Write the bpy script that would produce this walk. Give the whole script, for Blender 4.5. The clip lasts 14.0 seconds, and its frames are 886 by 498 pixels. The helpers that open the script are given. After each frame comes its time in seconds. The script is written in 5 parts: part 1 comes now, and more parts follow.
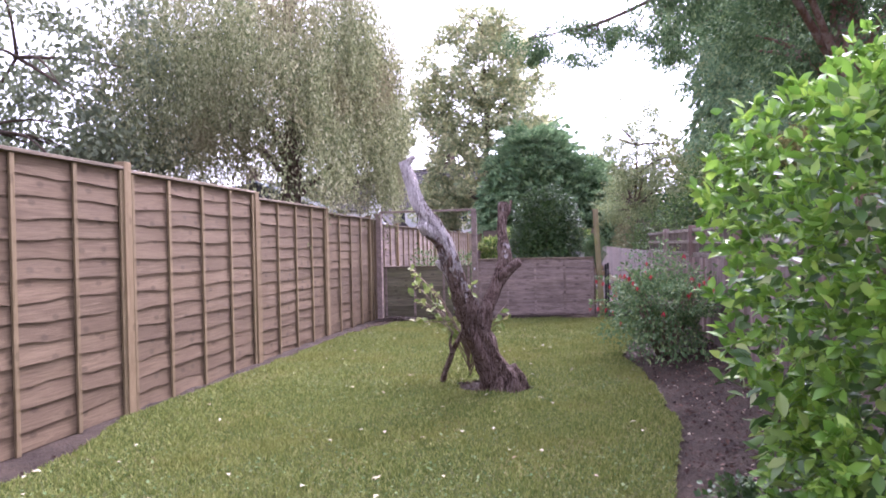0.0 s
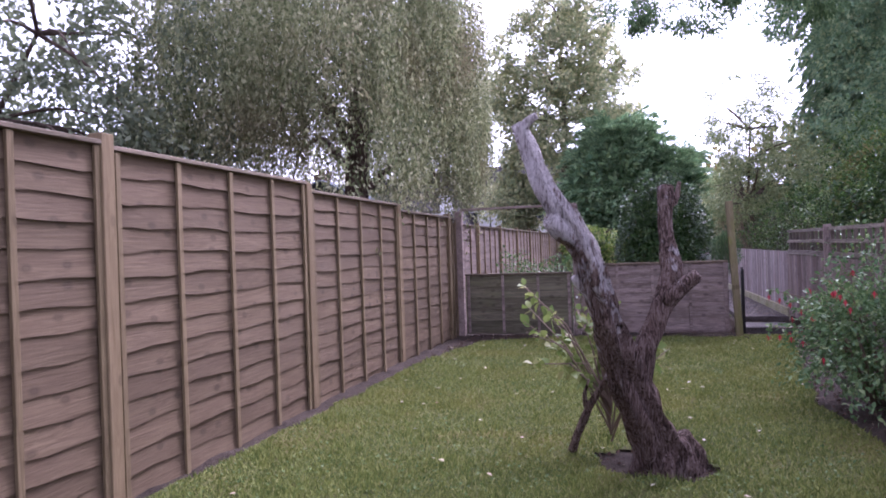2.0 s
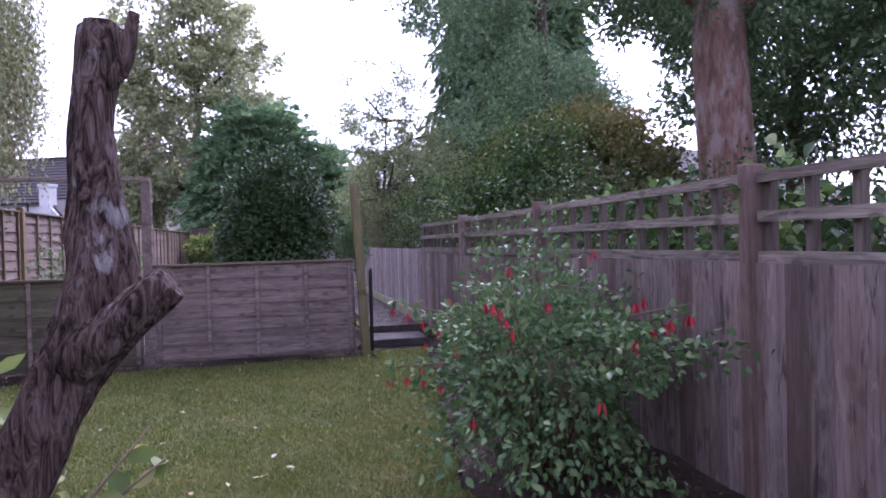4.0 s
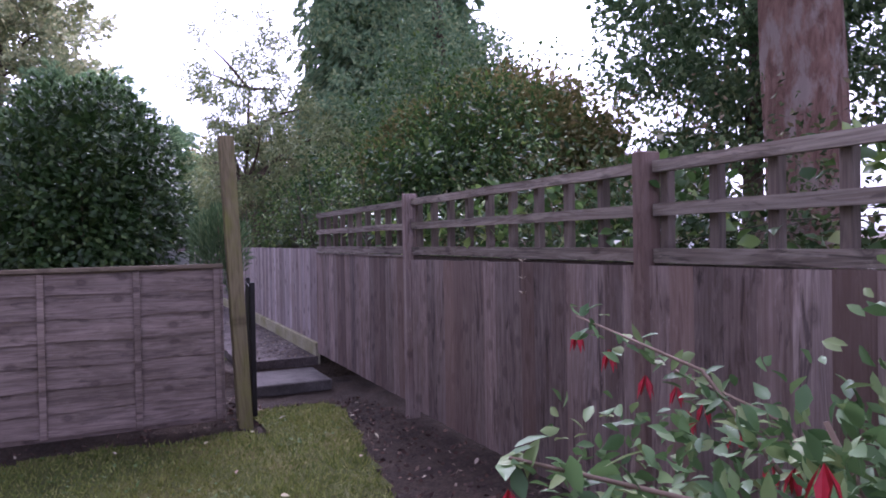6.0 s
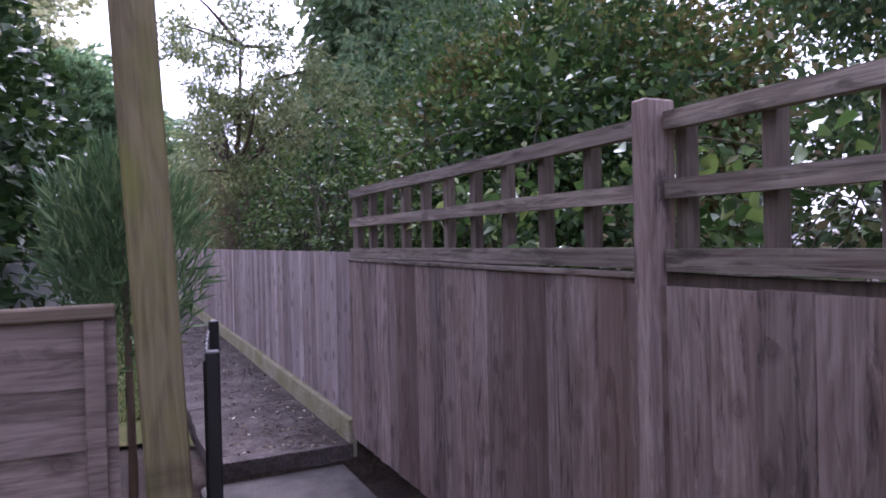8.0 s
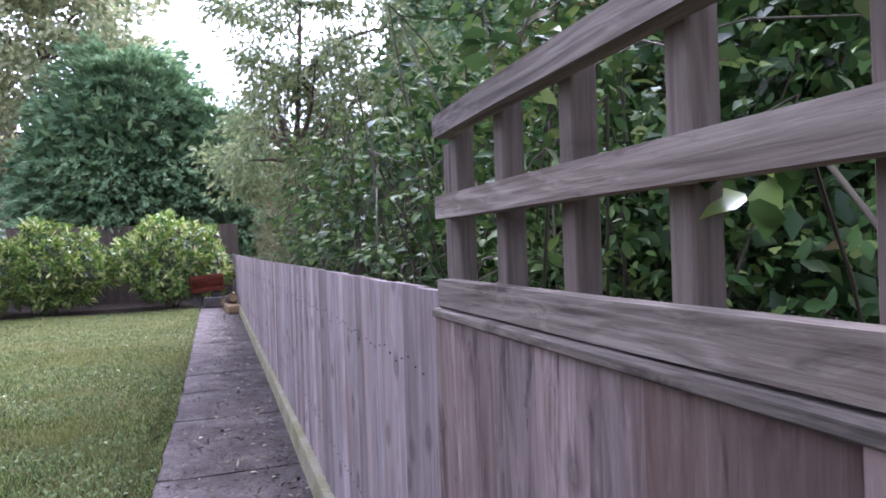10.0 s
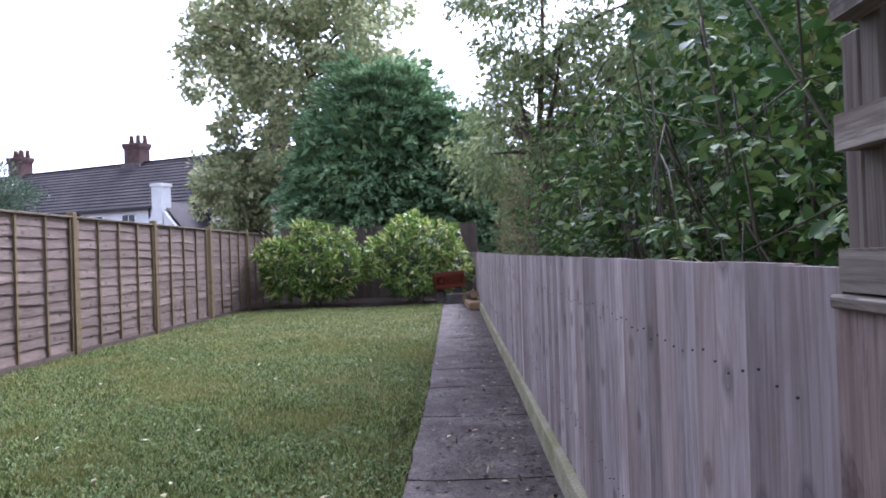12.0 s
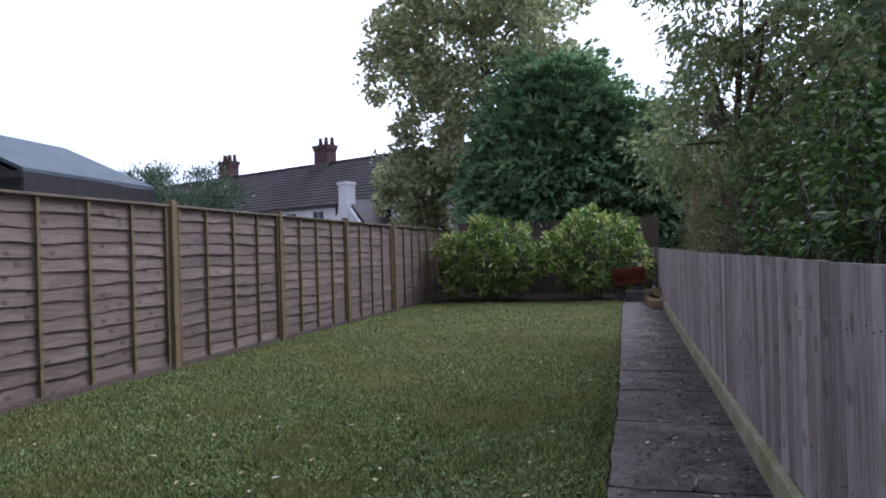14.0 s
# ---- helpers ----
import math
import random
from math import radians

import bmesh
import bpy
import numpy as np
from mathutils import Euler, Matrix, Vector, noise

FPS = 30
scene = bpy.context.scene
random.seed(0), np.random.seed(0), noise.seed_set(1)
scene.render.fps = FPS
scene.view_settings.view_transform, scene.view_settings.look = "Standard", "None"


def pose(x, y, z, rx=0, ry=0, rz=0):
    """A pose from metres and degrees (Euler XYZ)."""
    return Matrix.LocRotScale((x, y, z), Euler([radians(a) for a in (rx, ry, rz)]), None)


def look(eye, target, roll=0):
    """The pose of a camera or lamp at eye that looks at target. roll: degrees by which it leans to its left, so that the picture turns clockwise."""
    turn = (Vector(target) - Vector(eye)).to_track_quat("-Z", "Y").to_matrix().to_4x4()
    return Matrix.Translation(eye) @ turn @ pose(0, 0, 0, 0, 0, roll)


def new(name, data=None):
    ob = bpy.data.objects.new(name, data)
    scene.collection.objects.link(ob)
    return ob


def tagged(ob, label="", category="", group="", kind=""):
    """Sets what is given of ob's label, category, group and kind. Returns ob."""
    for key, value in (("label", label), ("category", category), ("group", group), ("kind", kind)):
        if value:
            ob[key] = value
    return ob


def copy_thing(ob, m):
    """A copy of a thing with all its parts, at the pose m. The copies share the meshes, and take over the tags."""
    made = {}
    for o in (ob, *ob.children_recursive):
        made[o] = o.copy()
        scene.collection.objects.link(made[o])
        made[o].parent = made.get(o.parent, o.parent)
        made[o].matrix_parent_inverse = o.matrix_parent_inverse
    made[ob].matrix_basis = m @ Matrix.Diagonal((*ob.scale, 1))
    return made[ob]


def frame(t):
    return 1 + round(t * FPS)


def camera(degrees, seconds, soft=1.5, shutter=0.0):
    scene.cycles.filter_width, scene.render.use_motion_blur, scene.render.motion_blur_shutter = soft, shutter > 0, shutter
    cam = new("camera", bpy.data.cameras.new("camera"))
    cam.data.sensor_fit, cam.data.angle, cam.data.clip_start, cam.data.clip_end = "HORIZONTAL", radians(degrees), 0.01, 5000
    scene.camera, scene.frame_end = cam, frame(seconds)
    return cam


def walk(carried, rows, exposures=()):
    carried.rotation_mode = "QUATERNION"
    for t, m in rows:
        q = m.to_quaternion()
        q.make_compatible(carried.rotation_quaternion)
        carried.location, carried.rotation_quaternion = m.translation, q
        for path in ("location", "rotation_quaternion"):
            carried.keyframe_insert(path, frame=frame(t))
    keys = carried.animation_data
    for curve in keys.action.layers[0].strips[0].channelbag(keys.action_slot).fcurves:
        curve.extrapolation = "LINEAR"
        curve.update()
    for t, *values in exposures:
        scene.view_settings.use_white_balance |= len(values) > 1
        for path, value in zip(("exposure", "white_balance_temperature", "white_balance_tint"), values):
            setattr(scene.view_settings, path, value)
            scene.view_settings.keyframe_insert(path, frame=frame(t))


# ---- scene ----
cam = camera(66.5, 14.0, soft=1.8)
METRES, EYE, TILT, LEAN, TURN = 15.0, 1.25, 0.0, 0.0, 10.1
ROWS = [
    (0.0, 0.0, 0.0, 0.0, -0.01, -0.25, 1.31),
    (0.5, -0.015, 0.0419, 0.0002, 3.77, -0.11, 1.53),
    (1.0, -0.0224, 0.0785, 0.0036, 5.6, -0.01, 1.7),
    (1.5, -0.0291, 0.1098, 0.0056, 6.01, 0.0, 1.79),
    (2.0, -0.027, 0.1419, 0.0036, 5.8, -0.01, 1.97),
    (2.5, -0.0171, 0.187, 0.0048, 3.98, -0.16, 1.99),
    (3.0, 0.0019, 0.2348, 0.0007, -2.1, -0.3, 2.09),
    (3.5, 0.0231, 0.2832, -0.0025, -13.27, -0.5, 1.87),
    (4.0, 0.0467, 0.3292, -0.0059, -23.0, -0.65, 1.58),
    (6.5, 0.1034, 0.5843, -0.0088, -35.75, -0.82, 1.07),
    (7.0, 0.123, 0.6347, -0.0096, -35.73, -0.85, 1.23),
    (9.5, 0.2382, 0.864, -0.0069, -34.15, -0.29, 1.47),
    (10.0, 0.2531, 0.8931, -0.0066, -28.05, -0.32, 2.01),
    (10.5, 0.2574, 0.9114, -0.0088, -23.28, -0.01, 1.89),
    (11.0, 0.256, 0.9215, -0.0106, -18.33, 0.21, 1.91),
    (11.5, 0.2551, 0.9241, -0.0109, -13.17, 0.35, 2.0),
    (12.0, 0.2544, 0.925, -0.0107, -8.45, 0.4, 1.98),
    (12.5, 0.2536, 0.9254, -0.0104, -3.99, 0.44, 1.93),
    (13.0, 0.2515, 0.9241, -0.0092, -0.79, 0.44, 1.84),
    (13.5, 0.247, 0.925, -0.0088, 2.15, 0.35, 1.72),
    (14.0, 0.2437, 0.926, -0.0083, 5.85, 0.35, 1.74),
]
walk(cam, [(t, pose(0, 0, EYE, TILT, LEAN, TURN) @ pose(METRES * x, METRES * y, METRES * z, 90 + pitch, roll, yaw)) for t, x, y, z, yaw, pitch, roll in ROWS],
     [(0.0, 2.58, 5720, 40), (1.5, 2.08, 5550, 42), (3.0, 1.84, 5370, 45), (4.2, 1.8, 5310, 43), (6.5, 1.74, 5430, 47), (7.2, 1.74, 5440, 46), (9.5, 2.38, 5470, 31), (10.5, 2.62, 5300, 31), (11.5, 2.38, 5350, 28), (12.5, 1.7, 5390, 22), (13.2, 1.4, 5430, 20), (14.0, 1.05, 5430, 20)])

# ---- world and light ----
world = bpy.data.worlds.new("overcast_sky")
scene.world = world
world.use_nodes = True
wt = world.node_tree
wt.nodes.clear()
SUN_EL, SUN_AZ = 48.0, 25.0
sky = wt.nodes.new("ShaderNodeTexSky")
sky.sky_type = "NISHITA"
sky.sun_disc = False
sky.sun_elevation, sky.sun_rotation = radians(SUN_EL), radians(SUN_AZ)
sky.dust_density = 3.0
hsv = wt.nodes.new("ShaderNodeHueSaturation")
hsv.inputs["Saturation"].default_value = 0.16
hsv.inputs["Value"].default_value = 1.0
wcoord = wt.nodes.new("ShaderNodeTexCoord")
wnoise = wt.nodes.new("ShaderNodeTexNoise")
wnoise.inputs["Scale"].default_value = 2.2
wnoise.inputs["Detail"].default_value = 5
wramp = wt.nodes.new("ShaderNodeValToRGB")
wramp.color_ramp.elements[0].position, wramp.color_ramp.elements[0].color = 0.32, (0.80, 0.84, 0.92, 1)
wramp.color_ramp.elements[1].position, wramp.color_ramp.elements[1].color = 0.62, (1.0, 1.0, 1.0, 1)
wmix = wt.nodes.new("ShaderNodeMix")
wmix.data_type, wmix.blend_type = "RGBA", "MULTIPLY"
wmix.inputs["Factor"].default_value = 1.0
wbg = wt.nodes.new("ShaderNodeBackground")
wbg.inputs["Strength"].default_value = 0.15
wout = wt.nodes.new("ShaderNodeOutputWorld")
wt.links.new(wcoord.outputs["Generated"], wnoise.inputs["Vector"])
wt.links.new(wnoise.outputs["Fac"], wramp.inputs["Fac"])
wt.links.new(sky.outputs["Color"], hsv.inputs["Color"])
wt.links.new(hsv.outputs["Color"], wmix.inputs[6])
wt.links.new(wramp.outputs["Color"], wmix.inputs[7])
wt.links.new(wmix.outputs[2], wbg.inputs["Color"])
wt.links.new(wbg.outputs["Background"], wout.inputs["Surface"])

sun_data = bpy.data.lights.new("sun", "SUN")
sun_data.energy, sun_data.angle, sun_data.color = 1.4, radians(28), (1.0, 0.97, 0.92)
sun = new("sun", sun_data)
az = radians(SUN_AZ)
sun.matrix_world = look((0, 0, 0), (-math.sin(az) * math.cos(radians(SUN_EL)), -math.cos(az) * math.cos(radians(SUN_EL)), -math.sin(radians(SUN_EL))))

# ---- materials ----
rng = np.random.default_rng(11)


def node(nt, kind, **inputs):
    n = nt.nodes.new(kind)
    for k, v in inputs.items():
        n.inputs[k].default_value = v
    return n


def base_mat(name, rough=0.8, spec=0.3):
    m = bpy.data.materials.new(name)
    m.use_nodes = True
    nt = m.node_tree
    b = nt.nodes["Principled BSDF"]
    b.inputs["Roughness"].default_value = rough
    b.inputs["Specular IOR Level"].default_value = spec
    return m, nt, b


def ramp(nt, fac, stops):
    r = nt.nodes.new("ShaderNodeValToRGB")
    els = r.color_ramp.elements
    while len(els) < len(stops):
        els.new(0.5)
    for e, (p, c) in zip(els, stops):
        e.position, e.color = p, (*c, 1)
    nt.links.new(fac, r.inputs["Fac"])
    return r.outputs["Color"]


def mixc(nt, fac, a, b, mode="MIX"):
    m = nt.nodes.new("ShaderNodeMix")
    m.data_type, m.blend_type = "RGBA", mode
    for sock, v in ((m.inputs["Factor"], fac), (m.inputs[6], a), (m.inputs[7], b)):
        if isinstance(v, bpy.types.NodeSocket):
            nt.links.new(v, sock)
        elif isinstance(v, tuple):
            sock.default_value = (*v, 1)
        else:
            sock.default_value = v
    return m.outputs[2]


def coords(nt, scale, shift=True):
    """Object coordinates, shifted by the object's own random number, then scaled."""
    tc = nt.nodes.new("ShaderNodeTexCoord")
    mp = nt.nodes.new("ShaderNodeMapping")
    mp.inputs["Scale"].default_value = scale
    vec = tc.outputs["Object"]
    if shift:
        oi = nt.nodes.new("ShaderNodeObjectInfo")
        mul = nt.nodes.new("ShaderNodeMath")
        mul.operation = "MULTIPLY"
        mul.inputs[1].default_value = 37.0
        nt.links.new(oi.outputs["Random"], mul.inputs[0])
        add = nt.nodes.new("ShaderNodeVectorMath")
        add.operation = "ADD"
        nt.links.new(vec, add.inputs[0])
        nt.links.new(mul.outputs[0], add.inputs[1])
        vec = add.outputs[0]
    nt.links.new(vec, mp.inputs["Vector"])
    return mp.outputs["Vector"]


def noise_fac(nt, vec, scale, detail=4, rough=0.6, dist=0.0):
    n = node(nt, "ShaderNodeTexNoise", Scale=scale, Detail=detail, Roughness=rough, Distortion=dist)
    nt.links.new(vec, n.inputs["Vector"])
    return n.outputs["Fac"]


def add_bump(nt, b, height, strength, dist=0.01):
    bp = node(nt, "ShaderNodeBump", Strength=strength, Distance=dist)
    nt.links.new(height, bp.inputs["Height"])
    nt.links.new(bp.outputs["Normal"], b.inputs["Normal"])


def plank_coords(nt, axis, along, across):
    """Coordinates on the face of a board: first along its grain, then across it, then a third of little weight."""
    sep = nt.nodes.new("ShaderNodeSeparateXYZ")
    nt.links.new(coords(nt, (1, 1, 1)), sep.inputs[0])
    com = nt.nodes.new("ShaderNodeCombineXYZ")
    order = {"x": ("X", "Z", "Y"), "y": ("Y", "Z", "X"), "z": ("Z", "Y", "X")}[axis]
    for k, (src, f) in enumerate(zip(order, (along, across, across))):
        mul = nt.nodes.new("ShaderNodeMath")
        mul.operation = "MULTIPLY"
        mul.inputs[1].default_value = f
        nt.links.new(sep.outputs[src], mul.inputs[0])
        nt.links.new(mul.outputs[0], com.inputs[k])
    return com.outputs[0]


def wood_mat(name, light, dark, stain, axis="y", stain_amount=0.5, rough=0.78, vary=0.25, knots=0.5, streak=0.0, drip=0.0, tint=0.0):
    """Weathered timber: fine grain and flame figure along one axis, stains, knots, and a tone of its own for each board."""
    m, nt, b = base_mat(name, rough, 0.2)
    grain = noise_fac(nt, plank_coords(nt, axis, 3.0, 75.0), 1.0, 5, 0.65, 0.4)
    figure = noise_fac(nt, plank_coords(nt, axis, 1.1, 13.0), 1.0, 2, 0.5, 1.6)
    wv = node(nt, "ShaderNodeMath")
    wv.operation = "MULTIPLY"
    wv.inputs[1].default_value = 34.0
    nt.links.new(figure, wv.inputs[0])
    sn = node(nt, "ShaderNodeMath")
    sn.operation = "SINE"
    nt.links.new(wv.outputs[0], sn.inputs[0])
    both = node(nt, "ShaderNodeMath")
    both.operation = "MULTIPLY_ADD"
    both.inputs[1].default_value = 0.09
    nt.links.new(sn.outputs[0], both.inputs[0])
    nt.links.new(grain, both.inputs[2])
    col = ramp(nt, both.outputs[0], [(0.28, dark), (0.66, light)])
    blotf = ramp(nt, noise_fac(nt, plank_coords(nt, axis, 2.2, 5.0), 1.0, 6, 0.66), [(0.46, (0, 0, 0)), (0.74, (stain_amount,) * 3)])
    col = mixc(nt, blotf, col, stain)
    if streak:
        sf = ramp(nt, noise_fac(nt, plank_coords(nt, axis, 0.8, 16.0), 1.0, 4, 0.6, 0.5), [(0.34, (1 - streak,) * 3), (0.54, (1, 1, 1)), (0.72, (1 + streak * 0.4,) * 3)])
        col = mixc(nt, 1.0, col, sf, "MULTIPLY")
    if drip:
        df = ramp(nt, noise_fac(nt, plank_coords(nt, axis, 2.4, 17.0), 1.0, 5, 0.68, 1.3), [(0.55, (1, 1, 1)), (0.64, (1 - drip,) * 3)])
        col = mixc(nt, 1.0, col, df, "MULTIPLY")
        pale = ramp(nt, noise_fac(nt, plank_coords(nt, axis, 4.0, 20.0), 1.3, 4, 0.65, 1.2), [(0.56, (0, 0, 0)), (0.66, (drip * 0.6,) * 3)])
        col = mixc(nt, pale, col, tuple(min(1, c * 1.45) for c in light))
    if knots:
        warp = nt.nodes.new("ShaderNodeVectorMath")
        warp.operation = "ADD"
        wn = node(nt, "ShaderNodeTexNoise", Scale=9.0, Detail=2.0)
        kv = plank_coords(nt, axis, 4.2, 6.4)
        nt.links.new(kv, wn.inputs["Vector"])
        half = nt.nodes.new("ShaderNodeVectorMath")
        half.operation = "SCALE"
        half.inputs["Scale"].default_value = 0.07
        nt.links.new(wn.outputs["Color"], half.inputs[0])
        nt.links.new(kv, warp.inputs[0])
        nt.links.new(half.outputs[0], warp.inputs[1])
        vo = nt.nodes.new("ShaderNodeTexVoronoi")
        vo.voronoi_dimensions = "2D"
        vo.inputs["Scale"].default_value = 1.0
        nt.links.new(warp.outputs[0], vo.inputs["Vector"])
        kc = nt.nodes.new("ShaderNodeSeparateColor")
        nt.links.new(vo.outputs["Color"], kc.inputs[0])
        some = ramp(nt, kc.outputs[0], [(0.54, (0, 0, 0)), (0.56, (knots,) * 3)])
        spot = ramp(nt, vo.outputs["Distance"], [(0.0, (0.9,) * 3), (0.06, (0.65,) * 3), (0.08, (1.0,) * 3), (0.115, (0.6,) * 3), (0.2, (0.0,) * 3)])
        col = mixc(nt, mixc(nt, 1.0, some, spot, "MULTIPLY"), col, tuple(c * 0.42 for c in dark))
    oi = nt.nodes.new("ShaderNodeObjectInfo")
    if tint:
        fr = node(nt, "ShaderNodeMath")
        fr.operation = "MULTIPLY"
        fr.inputs[1].default_value = 17.3
        nt.links.new(oi.outputs["Random"], fr.inputs[0])
        fq = node(nt, "ShaderNodeMath")
        fq.operation = "FRACT"
        nt.links.new(fr.outputs[0], fq.inputs[0])
        col = mixc(nt, ramp(nt, fq.outputs[0], [(0.35, (0, 0, 0)), (1.0, (tint,) * 3)]), col, stain)
    tone = ramp(nt, oi.outputs["Random"], [(0.0, (1 - vary,) * 3), (1.0, (1 + vary * 0.4,) * 3)])
    col = mixc(nt, 1.0, col, tone, "MULTIPLY")
    nt.links.new(col, b.inputs["Base Color"])
    add_bump(nt, b, both.outputs[0], 0.5, 0.005)
    return m


def patch_mat(name, stops, scale, fine=60, rough=0.9, bump=0.6, dist=0.02, spec=0.2, fine_amount=0.5):
    """Uneven ground or masonry: broad patches and fine grain."""
    m, nt, b = base_mat(name, rough, spec)
    v = coords(nt, (1, 1, 1), False)
    big = noise_fac(nt, v, scale, 6, 0.62)
    small = noise_fac(nt, v, fine, 5, 0.7)
    col = ramp(nt, big, stops)
    tone = ramp(nt, small, [(0.3, (1 - fine_amount,) * 3), (0.7, (1 + fine_amount * 0.5,) * 3)])
    col = mixc(nt, 1.0, col, tone, "MULTIPLY")
    nt.links.new(col, b.inputs["Base Color"])
    add_bump(nt, b, small, bump, dist)
    return m


def leaf_mat(name, stops, rough=0.5, translucent=0.3, spec=0.4, patch=None, single=False):
    """Leaves: a tone of its own for each leaf, light coming through, and a broad drift of colour over the crown."""
    m, nt, b = base_mat(name, rough, spec)
    geo = nt.nodes.new("ShaderNodeNewGeometry")
    oi = nt.nodes.new("ShaderNodeObjectInfo")
    col = ramp(nt, oi.outputs["Random"] if single else geo.outputs["Random Per Island"], stops)
    if patch:
        v = coords(nt, (1, 1, 1), False)
        f = ramp(nt, noise_fac(nt, v, patch[1], 3), [(0.48, (0, 0, 0)), (0.68, (patch[2],) * 3)])
        col = mixc(nt, f, col, patch[0])
    nt.links.new(col, b.inputs["Base Color"])
    tr = nt.nodes.new("ShaderNodeBsdfTranslucent")
    nt.links.new(col, tr.inputs["Color"])
    mx = nt.nodes.new("ShaderNodeMixShader")
    mx.inputs[0].default_value = translucent
    nt.links.new(b.outputs[0], mx.inputs[1])
    nt.links.new(tr.outputs[0], mx.inputs[2])
    nt.links.new(mx.outputs[0], nt.nodes["Material Output"].inputs["Surface"])
    return m


def bark_mat(name, dark, light, pale=None, axis_scale=(14, 14, 2.5), bump=1.0):
    m, nt, b = base_mat(name, 0.9, 0.2)
    v = coords(nt, axis_scale, False)
    n1 = noise_fac(nt, v, 1.6, 7, 0.7, 1.0)
    col = ramp(nt, n1, [(0.32, dark), (0.68, light)])
    if pale:
        v2 = coords(nt, (5, 5, 2), False)
        f = ramp(nt, noise_fac(nt, v2, 1.3, 5, 0.65), [(0.5, (0, 0, 0)), (0.62, (0.9, 0.9, 0.9))])
        col = mixc(nt, f, col, pale)
    nt.links.new(col, b.inputs["Base Color"])
    add_bump(nt, b, n1, bump, 0.03)
    return m


def plain_mat(name, c, rough=0.6, vary=0.15, scale=8, metal=0.0):
    m, nt, b = base_mat(name, rough, 0.35)
    v = coords(nt, (1, 1, 1))
    col = ramp(nt, noise_fac(nt, v, scale, 5), [(0.3, tuple(x * (1 - vary) for x in c)), (0.7, tuple(min(1, x * (1 + vary)) for x in c))])
    nt.links.new(col, b.inputs["Base Color"])
    b.inputs["Metallic"].default_value = metal
    return m


M_LAP = wood_mat("lap_board_wood", (0.164, 0.116, 0.071), (0.112, 0.076, 0.046), (0.086, 0.054, 0.034), "y", 0.45, vary=0.16, knots=0.62, streak=0.12, tint=0.2)
M_LAP_GREY = wood_mat("weathered_lap_wood", (0.246, 0.186, 0.157), (0.160, 0.116, 0.094), (0.116, 0.082, 0.067), "y", 0.45, vary=0.22, knots=0.9, streak=0.2)
M_BATTEN = wood_mat("batten_wood", (0.205, 0.152, 0.084), (0.140, 0.100, 0.054), (0.120, 0.086, 0.044), "z", 0.4, knots=0.5)
M_POST = wood_mat("post_wood", (0.232, 0.168, 0.094), (0.160, 0.112, 0.060), (0.125, 0.092, 0.048), "z", 0.45, knots=0.5)
M_CAP = wood_mat("capping_wood", (0.22, 0.17, 0.122), (0.13, 0.098, 0.07), (0.11, 0.098, 0.06), "y", 0.6)
M_FEATHER = wood_mat("featheredge_wood", (0.318, 0.250, 0.226), (0.186, 0.138, 0.121), (0.150, 0.092, 0.070), "z", 0.65, vary=0.42, knots=0.6, streak=0.22, drip=0.55, tint=0.65)
M_FEATHER_GREY = wood_mat("grey_featheredge_wood", (0.455, 0.388, 0.385), (0.285, 0.232, 0.226), (0.205, 0.138, 0.112), "z", 0.7, vary=0.36, knots=0.8, streak=0.2, drip=0.12, tint=0.4)
M_RAIL = wood_mat("trellis_rail_wood", (0.340, 0.290, 0.240), (0.152, 0.118, 0.094), (0.165, 0.110, 0.080), "y", 0.5, knots=0.7, streak=0.35, drip=0.5)
M_UPRIGHT = wood_mat("trellis_upright_wood", (0.195, 0.158, 0.132), (0.110, 0.085, 0.070), (0.105, 0.072, 0.056), "z", 0.5)
M_LOW = wood_mat("old_panel_wood", (0.338, 0.262, 0.230), (0.195, 0.143, 0.124), (0.127, 0.094, 0.073), "y", 0.75, vary=0.2, knots=0.7, streak=0.25, drip=0.35)
M_LOW_MOSS = wood_mat("mossy_panel_wood", (0.185, 0.165, 0.11), (0.10, 0.085, 0.06), (0.13, 0.135, 0.065), "y", 0.7, streak=0.3)
M_MOSSPOST = wood_mat("mossy_post_wood", (0.225, 0.185, 0.105), (0.130, 0.105, 0.060), (0.165, 0.176, 0.036), "z", 0.9)
M_GRAVEL = patch_mat("mossy_gravel_board", [(0.3, (0.27, 0.26, 0.12)), (0.6, (0.42, 0.39, 0.27))], 3, 70)
M_SOIL = patch_mat("soil", [(0.3, (0.045, 0.032, 0.024)), (0.55, (0.085, 0.062, 0.046)), (0.75, (0.12, 0.09, 0.065))], 4, 45, bump=1.0, dist=0.05)
M_LAWN = patch_mat("lawn_turf", [(0.28, (0.092, 0.112, 0.032)), (0.5, (0.155, 0.168, 0.050)), (0.72, (0.270, 0.222, 0.085))], 1.6, 90, bump=1.0, dist=0.04)
M_CONC = patch_mat("path_concrete", [(0.3, (0.076, 0.061, 0.055)), (0.52, (0.140, 0.116, 0.107)), (0.74, (0.230, 0.193, 0.178))], 3.5, 55, 0.85, 1.0, 0.02, fine_amount=0.6)
M_STEP = patch_mat("step_concrete", [(0.3, (0.075, 0.066, 0.061)), (0.6, (0.143, 0.128, 0.118))], 5, 90, 0.85, 0.7, 0.01)
M_DEAD, nt, b = base_mat("dead_bark", 0.9, 0.2)
fine = noise_fac(nt, coords(nt, (26, 26, 4.5), False), 1.5, 8, 0.70, 1.8)
broad = noise_fac(nt, coords(nt, (7, 7, 3), False), 1.4, 5, 0.6, 0.5)
